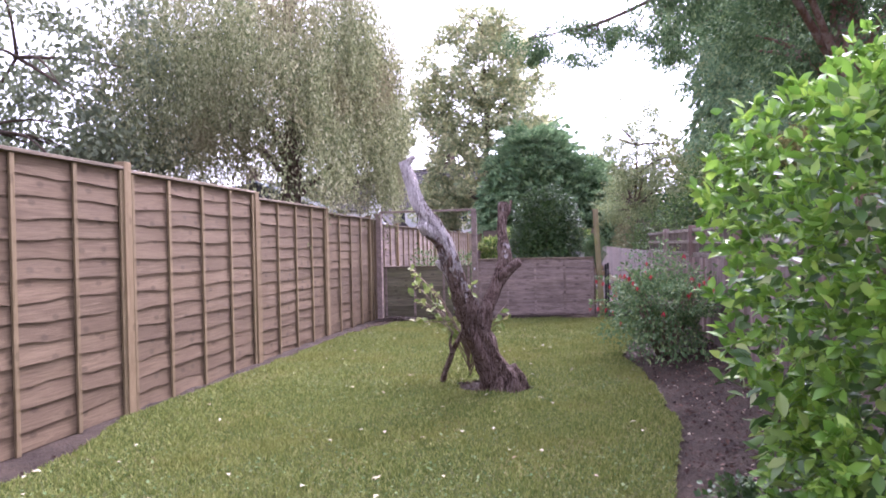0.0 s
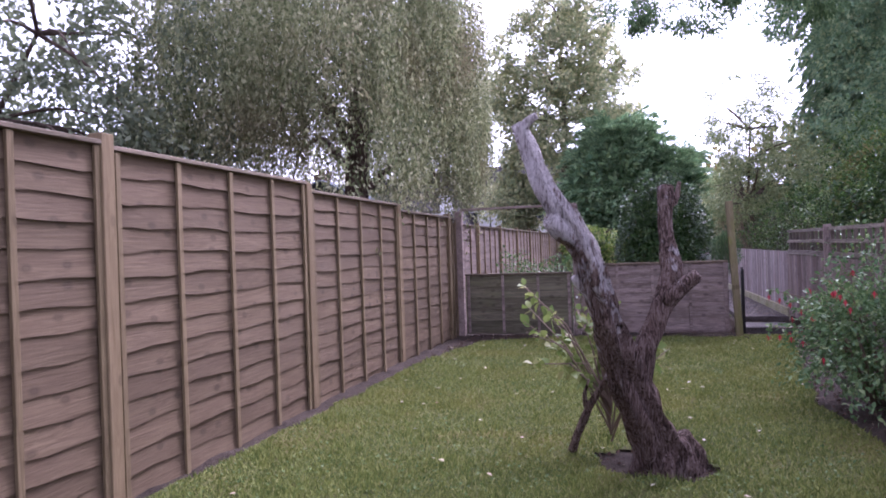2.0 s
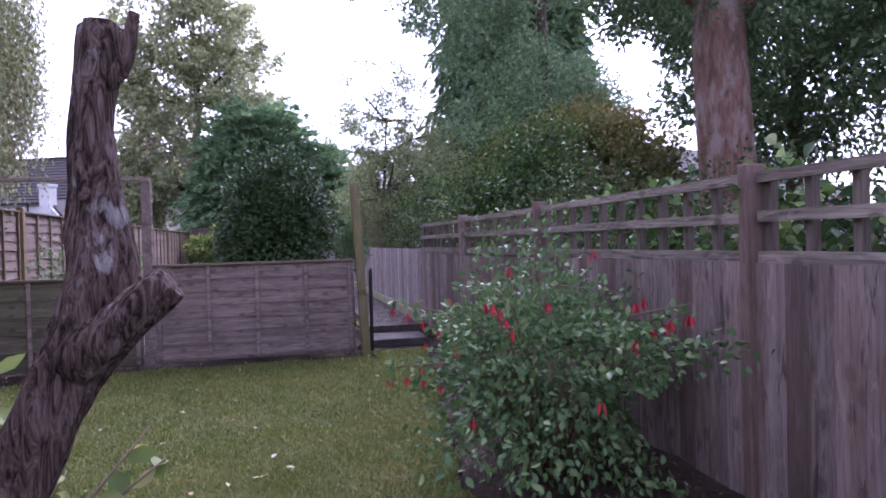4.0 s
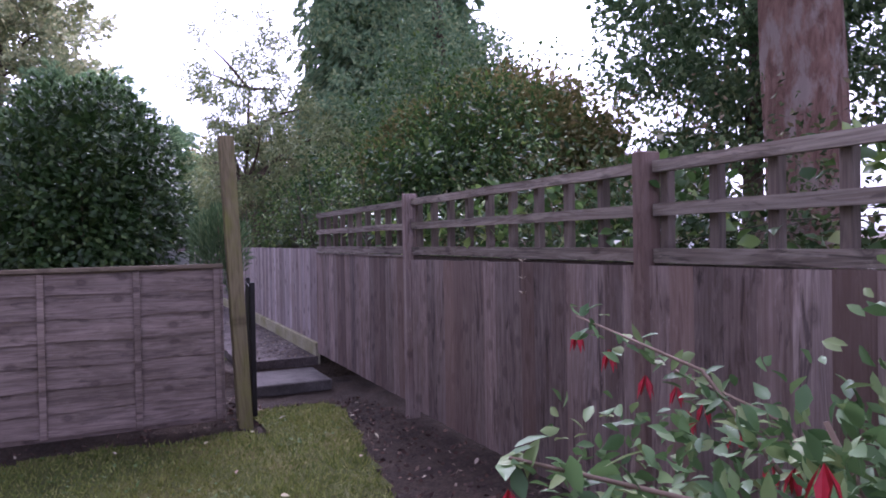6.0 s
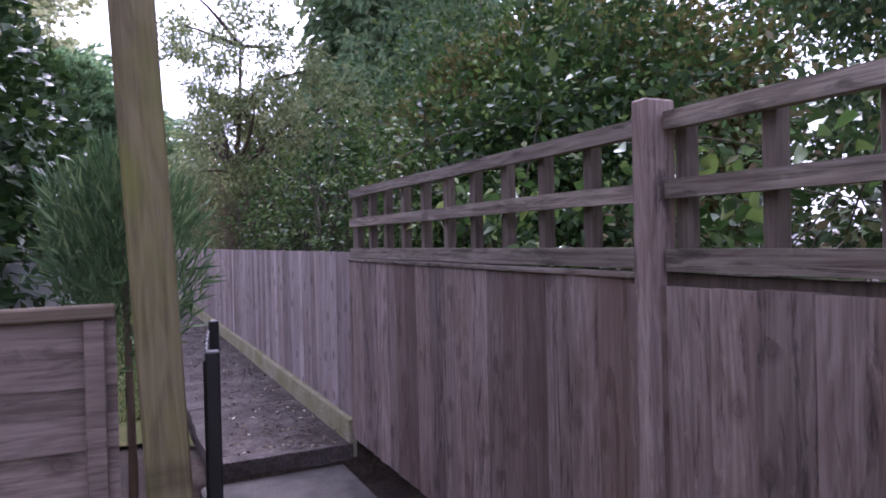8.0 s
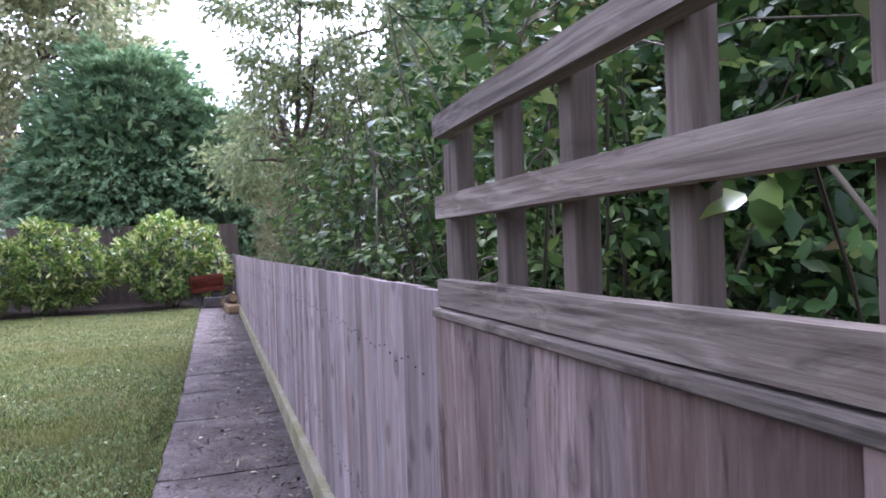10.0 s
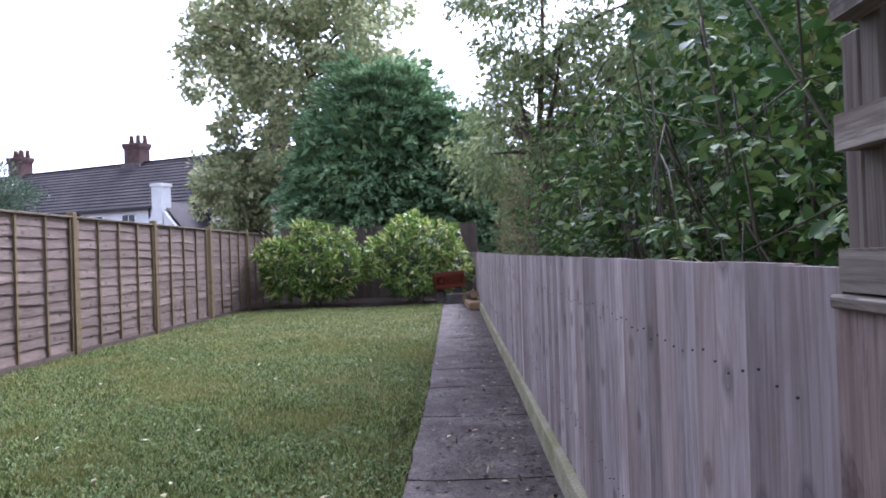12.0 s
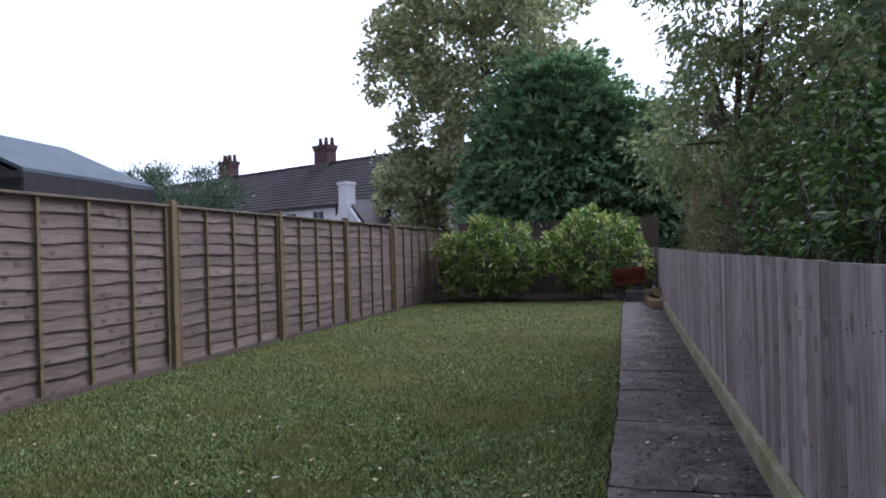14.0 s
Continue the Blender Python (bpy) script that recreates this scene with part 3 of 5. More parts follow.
def bramble(name, centre, spread, n, height, leaf, mat, seed, label, fence=1.96):
    """Arching stems with leaves along them."""
    e = thing(name, pose(centre[0], centre[1], -0.1), label, "shrub")
    r = np.random.default_rng(seed)
    LP, LD, LS = [], [], []
    for i in range(n):
        p0 = np.array((r.normal() * spread[0] * 0.35, r.uniform(-1, 1) * spread[1], 0.0))
        a = r.uniform(0, 6.283)
        h = height * r.uniform(0.55, 1.0)
        run = r.uniform(0.3, 1.0)
        tip = p0 + np.array((math.cos(a) * run * spread[0] - 0.15, math.sin(a) * run * 1.3, h * r.uniform(0.45, 0.9)))
        mid = (p0 + tip) / 2 + np.array((r.normal() * 0.3, r.normal() * 0.5, h * 0.5))
        tip[0] = max(tip[0], fence - 0.12 - centre[0])
        mid[0] = max(mid[0], fence + 0.05 - centre[0])
        p0[0] = max(p0[0], fence + 0.1 - centre[0])
        part("stem", tube([p0, (p0 + mid) / 2 + np.array((0, 0, 0.08)), mid, (mid + tip) / 2 + np.array((0, 0, 0.05)), tip], [0.006, 0.005, 0.004, 0.003, 0.002], 5), M_CANE, e)
        k = int(9 + 13 * h)
        t = (np.linspace(0.22, 1, k) + r.normal(size=k) * 0.01).clip(0.1, 1)[:, None]
        node_p = (1 - t) ** 2 * p0 + 2 * t * (1 - t) * mid + t * t * tip
        tang = 2 * (1 - t) * (mid - p0) + 2 * t * (tip - mid)
        tang /= np.linalg.norm(tang, axis=1, keepdims=True)
        side = np.cross(tang, (0, 0, 1.0))
        side /= np.maximum(np.linalg.norm(side, axis=1, keepdims=True), 1e-3)
        side *= np.where(np.arange(k) % 2 == 0, 1, -1)[:, None]
        stalk = side * 0.8 + tang * 0.5 + r.normal(size=(k, 3)) * 0.3 - np.array((0.15, 0, 0.1))
        big = r.uniform(0.7, 1.3) * (1.15 - 0.5 * t[:, 0])
        for turn, along in ((0.0, 1.0), (0.9, 0.55), (-0.9, 0.55)):
            LP.append(node_p + stalk * leaf * along * big[:, None])
            LD.append(stalk + turn * tang - np.array((0, 0, 0.35)) + r.normal(size=(k, 3)) * 0.15)
            LS.append(big * (1.0 if turn == 0 else 0.75))
    P, D, S = np.concatenate(LP), np.concatenate(LD), np.concatenate(LS)
    keep = (P[:, 0] > fence - centre[0]) | ((P[:, 2] > 1.2) & (P[:, 0] > fence - 0.30 - centre[0]))
    P, D, S = P[keep], D[keep], S[keep]
    mesh_ob("crown", leaf_mesh("crown", P, D, leaf * S, leaf * 0.6 * S, T_FINE, seed + 1, 0.6), mat, e)
    return e


def tree(name, foot, trunk, trunk_r, crowns, mat, bark, seed, label, limbs=8, limb_r=0.06, category="tree", droop=0.3, template=T_SIMPLE, wild=0.8, flat=0.3, core=0):
    """A tree: tapered trunk through given points, limbs out to some of the clumps, and crowns of clumped leaves.
    A crown: centre, radii, clumps, leaves in each, clump radius, leaf length, leaf width."""
    e = thing(name, pose(*foot), label, category)
    T = np.array(trunk, float)
    part("trunk", tube(T, np.linspace(trunk_r, trunk_r * 0.25, len(T)), 14, seed, 0.15, 0.12, 0.3), bark, e)
    r = np.random.default_rng(seed + 77)
    for ci, (centre, radii, nc, per, cr, size, width) in enumerate(crowns):
        P, out, C = clump_points(nc, per, centre, radii, cr, seed + 31 * ci)
        mesh_ob("crown", leafy(P, out, size, width, seed + ci, droop, wild, template, flat), mat, e)
        if core:
            P, d = blob_points(core, centre, np.array(radii) * 0.85, seed + 60 + ci, 0.15, 2.2, 0.1)
            mesh_ob("inner_foliage", leafy(P, d, size * 2.4, width * 2.6, seed + 61 + ci, droop, 1.2), mat, e)
        for k in r.choice(len(C), min(limbs, len(C)), replace=False):
            tip = C[k]
            i = int(np.argmin(np.linalg.norm(T - (tip - np.array((0, 0, 0.35 * np.linalg.norm(tip[:2] - T[-1][:2])))), axis=1)))
            a = T[i]
            mid = (a + tip) / 2 + np.array((0, 0, 0.12 * np.linalg.norm(tip - a))) + r.normal(size=3) * 0.08
            part("limb", tube([a, mid, tip], [limb_r, limb_r * 0.6, limb_r * 0.18], 7, seed + int(k), 0.1, 0, 0.25), bark, e)
    return e

# ---- ground ----
RX = 1.85          # boundary fence beside the path


def fence_x(y):
    return RX if y < 17.5 else RX - 0.0135 * (y - 17.5)


def ground_z(x, y):
    """Lawn that falls gently to the low fence, a hollow at the gate and a level upper garden."""
    low = -0.145
    if y <= 13.05:
        tl, tr = min(1.0, max(0.0, (-2.95 - x) / 0.75)), min(1.0, max(0.0, (x - 0.95) / 0.8))
        low += tl * tl * 0.05 * min(1.0, max(0.0, (12.6 - y) / 2.6)) + tr * 0.13 * min(1.0, max(0.0, (13.4 - y) / 5.0))
        return low - (0.03 * max(0.0, min(1.0, (y - 11.5) / 1.5)) if x > 0.7 else 0.0)
    up = -0.11
    if x > 0.78 and y < 15.15:
        return -0.18 - 0.11 * min(1.0, (y - 13.05) / 1.2)
    return up - (0.06 if y > 15.1 and 0.85 < x < RX + 0.1 else 0.0)


def steps(a, b, s):
    return list(np.linspace(a, b, int(round((b - a) / s)) + 1))


def sheet(name, xs, ys, zf, mat, keep=None, parent=None):
    verts, idx, faces = [], {}, []
    for i, x in enumerate(xs):
        for j, y in enumerate(ys):
            idx[i, j] = len(verts)
            verts.append((x, y, zf(x, y)))
    for i in range(len(xs) - 1):
        for j in range(len(ys) - 1):
            if keep is None or keep((xs[i] + xs[i + 1]) / 2, (ys[j] + ys[j + 1]) / 2):
                faces.append((idx[i, j], idx[i + 1, j], idx[i + 1, j + 1], idx[i, j + 1]))
    me = bpy.data.meshes.new(name)
    me.from_pydata(verts, [], faces)
    me.validate()
    for p in me.polygons:
        p.use_smooth = True
    return mesh_ob(name, me, mat, parent)


gx = [-900, -120, -40, -15, -8, -5] + steps(-4.2, 2.2, 0.1) + [3, 5, 9, 20, 60, 200, 900]
gy = [-900, -120, -30, -8, -4] + steps(-2, 13.0, 0.15) + steps(13.1, 15.3, 0.1) + steps(15.6, 34, 0.4) + [38, 45, 60, 120, 900]


def soil_z(x, y):
    return ground_z(x, y) + 0.022 * noise.noise(Vector((x * 3, y * 3, 0))) + 0.012 * noise.noise(Vector((x * 11, y * 11, 4))) - 0.02


tagged(sheet("ground", gx, gy, soil_z, M_SOIL), "dark bare garden soil under beds and lawns", "ground", kind="structure")


def lawn_left(y):
    return float(np.interp(y, [-3, 4.2, 5.0, 7.5, 10.5, 12.2, 12.7], [-3.3, -3.36, -3.60, -3.50, -3.42, -3.1, -2.0])) + 0.06 * noise.noise(Vector((0, y * 2.1, 0)))


def lawn_right(y):
    return float(np.interp(y, [-3, 2.0, 3.8, 5.3, 7.3, 8.5, 10.3, 11.9, 13.1, 14.2], [0.44, 0.44, 0.56, 0.84, 0.83, 0.68, 0.98, 1.22, 1.45, 1.45])) + 0.05 * noise.noise(Vector((9, y * 2.3, 0)))


def in_lower(x, y):
    end = 12.75 + 0.08 * noise.noise(Vector((x * 3, 2, 0))) if x < 0.8 else 13.7
    return lawn_left(y) < x < lawn_right(y) and y < end and not (math.hypot((x + 0.72) / 0.36, (y - 6.6) / 0.28) < 1 + 0.4 * noise.noise(Vector((x * 4, y * 4, 1))))


def in_upper(x, y):
    far = 30.3 + 0.25 * math.sin(x * 1.3) - 0.5 * max(0, -x - 2.6)
    return -3.88 + 0.05 * noise.noise(Vector((5, y * 2, 0))) < x < float(np.interp(y, [15, 20, 31.5], [0.96, 0.97, 0.80])) + 0.035 * noise.noise(Vector((2, y * 4, 0))) and 15.9 < y < far


def turf_z(x, y):
    return ground_z(x, y) + 0.006 + 0.01 * noise.noise(Vector((x * 2, y * 2, 7)))


def lawn(name, xs, ys, inside, label, density, seed, blades, weeds):
    ob = tagged(sheet(name, xs, ys, turf_z, M_LAWN, inside), label, "lawn", kind="structure")
    r = np.random.default_rng(seed)
    pts = []
    for (x0, x1, y0, y1, d) in density:
        n = int((x1 - x0) * (y1 - y0) * d)
        for x, y in zip(r.uniform(x0, x1, n), r.uniform(y0, y1, n)):
            if inside(x, y):
                pts.append((x, y, turf_z(x, y) - 0.004))
    P = np.array(pts)
    D = r.normal(size=P.shape) * 0.55
    D[:, 2] = 1
    L = r.uniform(0.02, 0.052, len(P)) * (0.8 + 0.5 * np.clip(np.sin(P[:, 0] * 7.1) * np.sin(P[:, 1] * 6.3 + P[:, 0] * 2), 0, 1))
    g = mesh_ob("grass", leaf_mesh("grass", P, D, L, r.uniform(0.005, 0.011, len(P)) * 1.5, T_BLADE, seed, 0.0), blades)
    n = len(P) // weeds
    Q = P[r.choice(len(P), n, replace=False)] + np.array((0, 0, 0.012))
    Q = Q[lump(Q * np.array((1, 1, 0)), seed, 1.0, 2.5) > 0.7]
    D = r.normal(size=Q.shape)
    D[:, 2] = 0.3
    w = mesh_ob("clover", leaf_mesh("clover", Q, D, r.uniform(0.015, 0.035, len(Q)), r.uniform(0.012, 0.025, len(Q)), T_SIMPLE, seed + 1, 0.8), M_CLOVER)
    tagged(w, "low clover and weeds in the grass", "clover", kind="stuff")
    tagged(g, "short mown green grass with yellowed patches", "grass", kind="stuff")


lawn("lawn_lower", steps(-3.75, 1.6, 0.05), steps(-2, 13.8, 0.1), in_lower, "patchy mown lawn between timber fences",
     [(-3.65, 0.9, 2.0, 6.5, 6500), (-3.65, 1.2, 6.5, 10, 4200), (-3.65, 1.6, 10, 13.8, 3000)], 21, M_GRASS, 30)
lawn("lawn_upper", steps(-4.0, 0.7, 0.1) + steps(0.72, 1.1, 0.02), steps(15.8, 31, 0.1), in_upper, "damp mown lawn beside a concrete path",
     [(-4, 1, 16.5, 20, 6500), (-4, 1, 20, 24, 3600), (-4, 1, 24, 31, 1800)], 22, M_GRASS_UP, 6)

# fallen leaves
r = np.random.default_rng(5)
pl = []
while len(pl) < 300:
    x, y = r.uniform(-3.3, 1.7), r.uniform(2, 30)
    if in_lower(x, y) or in_upper(x, y) or (y > 15.3 and 1.0 < x < 1.6) or (y < 13 and r.random() < 0.5):
        pl.append((x, y, (turf_z(x, y) + 0.028) if not (x > 1.0 and y > 15.2) else -0.09))
P = np.array(pl)
D = r.normal(size=P.shape)
D[:, 2] *= 0.15
tagged(mesh_ob("fallen_leaves", leaf_mesh("fallen_leaves", P, D, r.uniform(0.03, 0.06, len(P)), r.uniform(0.018, 0.035, len(P)), T_FINE, 6, 0.9), M_LITTER),
       "pale and brown fallen leaves scattered on grass", "leaf litter", kind="stuff")

P = np.array([(x, y, -0.094) for x, y in zip(1.0 + 0.75 * r.random(2600) ** 0.6, 15.3 + 15 * r.random(2600) ** 1.3)])
D = r.normal(size=P.shape)
D[:, 2] *= 0.2
M_DEBRIS = leaf_mat("path_debris", [(0.0, (0.03, 0.022, 0.018)), (0.7, (0.10, 0.07, 0.05)), (0.92, (0.22, 0.17, 0.11)), (1.0, (0.5, 0.46, 0.36))], 0.9, 0.0)
tagged(mesh_ob("path_debris", leaf_mesh("path_debris", P, D, r.uniform(0.014, 0.06, len(P)), r.uniform(0.008, 0.026, len(P)), T_FINE, 7, 0.8), M_DEBRIS),
       "twigs, crumbs of soil and dead leaves on concrete", "debris", kind="stuff")

# bark chips and clods on the beds
P = np.array([(x, y, soil_z(x, y) + 0.012) for x, y in zip(r.uniform(-3.45, 1.8, 22000), r.uniform(2.0, 13.9, 22000)) if not in_lower(x, y)])
D = r.normal(size=P.shape)
D[:, 2] *= 0.5
M_CHIP = leaf_mat("bark_chip", [(0.0, (0.03, 0.018, 0.015)), (0.6, (0.10, 0.055, 0.042)), (0.9, (0.19, 0.12, 0.085)), (1.0, (0.42, 0.36, 0.26))], 0.9, 0.0)
tagged(mesh_ob("bark_chips", leaf_mesh("bark_chips", P, D, r.uniform(0.015, 0.05, len(P)), r.uniform(0.01, 0.025, len(P)), T_SIMPLE, 8, 0.4), M_CHIP),
       "dark bark chips and dead leaves on the flower beds", "mulch", kind="stuff")

# ---- lapped fence panels ----


def lap_panel(name, width, height, rows, wood, batten_wood, label, group, seed, battens=(0.02, 0.25, 0.5, 0.75, 0.98), cap=True, wane=0.015):
    """Overlapped wavy boards held by battens. Runs along its own y, faces its own +x."""
    e = new(name)
    e.parent, e["label"] = group, label
    r = np.random.default_rng(seed)
    ex = height / rows
    for i in range(rows):
        z0, z1 = i * ex, min(height, i * ex + ex * 1.22)
        bm = bmesh.new()
        n = 16
        sec = []
        ph = r.uniform(0, 6.28, 3)
        for k in range(n + 1):
            y = width * k / n
            w = wane * (math.sin(y * 4.1 + ph[0]) * 0.6 + math.sin(y * 9.3 + ph[1]) * 0.45 + math.sin(y * 21 + ph[2]) * 0.2 + r.normal() * 0.14)
            if i == 0:
                w = abs(w) * 0.3
            b0 = 0.025 + 0.005 * math.sin(y * 3 + ph[2])
            sec.append([bm.verts.new(v) for v in ((b0 - 0.015, y, z0 + w), (b0, y, z0 + w), (0.007, y, z1), (-0.006, y, z1))])
        for s0, s1 in zip(sec, sec[1:]):
            for k in range(4):
                bm.faces.new((s0[k], s0[(k + 1) % 4], s1[(k + 1) % 4], s1[k]))
        bm.faces.new(sec[0][::-1])
        bm.faces.new(sec[-1])
        bmesh.ops.recalc_face_normals(bm, faces=bm.faces)
        part("board", bm, wood, e)
    for f in battens:
        yc = f * width
        part("batten", box(0.026, 0.047, yc - 0.021, yc + 0.021, -0.01, height - 0.005, 0.003), batten_wood, e)
    if cap:
        part("capping_rail", box(-0.012, 0.058, 0, width, height, height + 0.028, 0.004), M_CAP, e)
        part("bottom_rail", box(-0.012, 0.0095, 0, width, -0.03, 0.012, 0.003), wood, e)
    return e


def post(name, x, y, z0, z1, half, mat, label, group="", lean=(0, 0), half_x=None):
    hx = half_x or half
    bm = box(-hx, hx, -half, half, 0, z1 - z0, 0.006)
    e = part(name, bm, mat)
    e.matrix_world = pose(x, y, z0, lean[0], lean[1], 0)
    if isinstance(group, bpy.types.Object):
        e.parent, e["label"] = group, label
        return e
    return tagged(e, label, "fence post", group)


lap_fence = thing("lap_fence", pose(0, 0, 0), "tall tan waney lap garden fence", "fence", kind="structure")
upper_fence = thing("lap_fence", pose(0, 0, 0), "tall greyed waney lap fence of the upper garden", "fence", kind="structure")
cross_fence = thing("low_fence", pose(0, 0, 0), "low weathered lap fence between the two gardens", "fence", kind="structure")
LOWER_POSTS = [-4.62, -2.16, 0.30, 2.76, 5.22, 7.70, 10.16, 12.58]
FX = -3.70         # the tall lap fence
TOPS = [2.02, 2.02, 2.01, 2.00, 1.98, 1.91, 1.84, 1.82]
proto = lap_panel("fence_panel", 2.40, 2.07, 14, M_LAP, M_BATTEN, "tan waney lap panel with vertical battens", lap_fence, 3)
proto.matrix_world = pose(FX - 0.01, LOWER_POSTS[0] + 0.04, TOPS[0] - 2.11)
proto2 = lap_panel("fence_panel", 2.40, 2.07, 14, M_LAP, M_BATTEN, "tan waney lap panel with vertical battens", lap_fence, 4)
proto2.matrix_world = pose(FX - 0.01, LOWER_POSTS[1] + 0.04, TOPS[1] - 2.11)
for i in range(2, 7):
    copy_thing((proto, proto2)[i % 2], pose(FX - 0.01, LOWER_POSTS[i] + 0.04, TOPS[i] - 2.11))
short = lap_panel("fence_panel", 0.40, 2.07, 14, M_LAP, M_BATTEN, "short tan waney lap panel in the fence corner", lap_fence, 5, (0.03, 0.5, 0.97))
short.matrix_world = pose(FX - 0.01, 12.60, TOPS[7] - 2.11)
for y, t in zip(LOWER_POSTS, TOPS):
    post("fence_post", FX, y, ground_z(FX, y) - 0.05, t + 0.05, 0.05, M_POST, "square golden timber post of the lap fence", lap_fence)

# upper garden, the same kind of fence, older and greyer
UPPER_POSTS = [13.55, 16.05, 18.5, 20.98, 23.42, 25.85, 28.42, 30.87, 33.2]
protou = lap_panel("fence_panel", 2.36, 1.80, 13, M_LAP_GREY, M_BATTEN, "greyed waney lap panel with golden battens", upper_fence, 6)
protou.matrix_world = pose(-4.02, UPPER_POSTS[0] + 0.05, -0.05)
protou2 = lap_panel("fence_panel", 2.36, 1.80, 13, M_LAP_GREY, M_BATTEN, "greyed waney lap panel with golden battens", upper_fence, 7)
protou2.matrix_world = pose(-4.02, UPPER_POSTS[1] + 0.05, -0.05)
for i in range(2, 8):
    copy_thing((protou, protou2)[i % 2], pose(-4.02, UPPER_POSTS[i] + 0.05, -0.05))
for y in UPPER_POSTS:
    post("fence_post", -4.0, y, -0.2, 1.83, 0.048, M_POST, "square golden timber post of the upper fence", upper_fence)
for y0, y1 in zip(UPPER_POSTS, UPPER_POSTS[1:]):
    part("gravel_board", box(-4.0, -3.975, y0 + 0.05, y1 - 0.05, -0.17, -0.055, 0.003), M_BACKF, upper_fence, "dark timber gravel board")
post("fence_post", -3.62, 13.06, -0.2, 1.92, 0.06, M_LOW, "thick dark grey corner post", cross_fence)
post("fence_post", -1.70, 13.05, -0.2, 1.93, 0.05, M_LOW, "tall grey timber post", cross_fence)
for z in (0.44, 0.78):
    part("clip", box(-1.712, -1.688, 12.992, 12.9995, z, z + 0.035, 0.002), M_WHITEPAINT, cross_fence, "small white plastic clip")
part("crossbar", box(-3.60, -1.66, 13.025, 13.075, 1.925, 1.965, 0.004), M_LOW, cross_fence)
post("gate_post", 0.70, 13.05, -0.25, 1.88, 0.05, M_MOSSPOST, "leaning mossy timber gate post", lean=(0, -2.6))

# low panels across the garden; their own y runs along world x
low1 = lap_panel("low_fence_panel", 1.76, 0.94, 5, M_LOW_MOSS, M_LOW, "low mossy dark lap panel", cross_fence, 8, (0.03, 0.36, 0.69, 0.97), wane=0.005)
low1.matrix_world = pose(-3.53, 13.04, -0.10, 0, 0, -90)
low2 = lap_panel("low_fence_panel", 2.20, 1.04, 7, M_LOW, M_LOW, "low weathered purple-brown lap panel", cross_fence, 9, (0.02, 0.26, 0.50, 0.75, 0.98), wane=0.009)
low2.matrix_world = pose(-1.64, 13.04, -0.08, 0, 0, -90)

# gate leaf, folded open and seen on its edge
gate = thing("garden_gate", pose(0.78, 13.14, -0.16, 0, 0, -7), "open black timber garden gate seen on edge", "gate")
part("stile", box(-0.018, 0.018, 0, 0.05, 0.02, 1.0, 0.004), M_BLACK, gate)
part("stile", box(-0.018, 0.018, 0.75, 0.80, 0.02, 1.0, 0.004), M_BLACK, gate)
for z in (0.12, 0.8):
    part("rail", box(-0.014, 0.014, 0.05, 0.75, z, z + 0.08, 0.003), M_BLACK, gate)
for k in range(7):
    part("slat", box(-0.024, -0.0145, 0.055 + k * 0.1, 0.14 + k * 0.1, 0.03, 0.97, 0.002), M_BLACK, gate)

# ---- path and steps ----
low_step = part("low_step", box(0.93, 1.74, 14.46, 15.19, -0.31, -0.20, 0.012), M_STEP)
tagged(low_step, "worn low concrete garden step", "step")
joints = [15.2, 16.6, 17.9, 19.27, 20.35, 21.3, 22.9, 23.9, 25.4, 27.4, 29.5, 31.3]
path = thing("concrete_path", pose(0, 0, 0), "old grey concrete path of cast slabs beside a fence", "path", kind="structure")
for y0, y1 in zip(joints, joints[1:]):
    bm = bmesh.new()
    n, m = 8, 10
    rows = []
    for k in range(n + 1):
        yc = y0 + (y1 - y0) * k / n
        xl = float(np.interp(yc, [15, 20, 31.5], [0.985, 0.99, 0.82])) + 0.025 * noise.noise(Vector((3, yc * 3, 0)))
        xr = fence_x(yc) - 0.045
        row = [bm.verts.new((xl, yc, -0.25))]
        for q in range(m + 1):
            x = xl + (xr - xl) * q / m
            y = yc
            if k in (0, n):
                wob = 0.05 * noise.noise(Vector((x * 3, (y0 if k == 0 else y1) * 5, 1))) + 0.014 * noise.noise(Vector((x * 14, (y0 if k == 0 else y1) * 5, 1)))
                gap = 0.016 + 0.012 * noise.noise(Vector((x * 5, yc, 3)))
                y = yc + (wob if y0 > 15.3 or k == n else 0) + (gap if k == 0 else -gap)
            row.append(bm.verts.new((x, y, -0.10 + 0.006 * noise.noise(Vector((x * 2, y * 1.3, 0))) + 0.004 * noise.noise(Vector((x * 9, y * 9, 5))))))
        row.append(bm.verts.new((xr, yc, -0.25)))
        rows.append(row)
    for a, b in zip(rows, rows[1:]):
        for k in range(m + 2):
            bm.faces.new((a[k], a[k + 1], b[k + 1], b[k]))
    bm.faces.new(rows[0][::-1])
    bm.faces.new(rows[-1])
    bmesh.ops.recalc_face_normals(bm, faces=bm.faces)
    part("slab", bm, M_CONC, path)

# ---- close-board fence with trellis on the boundary ----
TRELLIS_END = 15.24
fence_r = thing("boundary_fence", pose(0, 0, 0), "weathered purple-grey close-board fence", "fence", kind="structure")


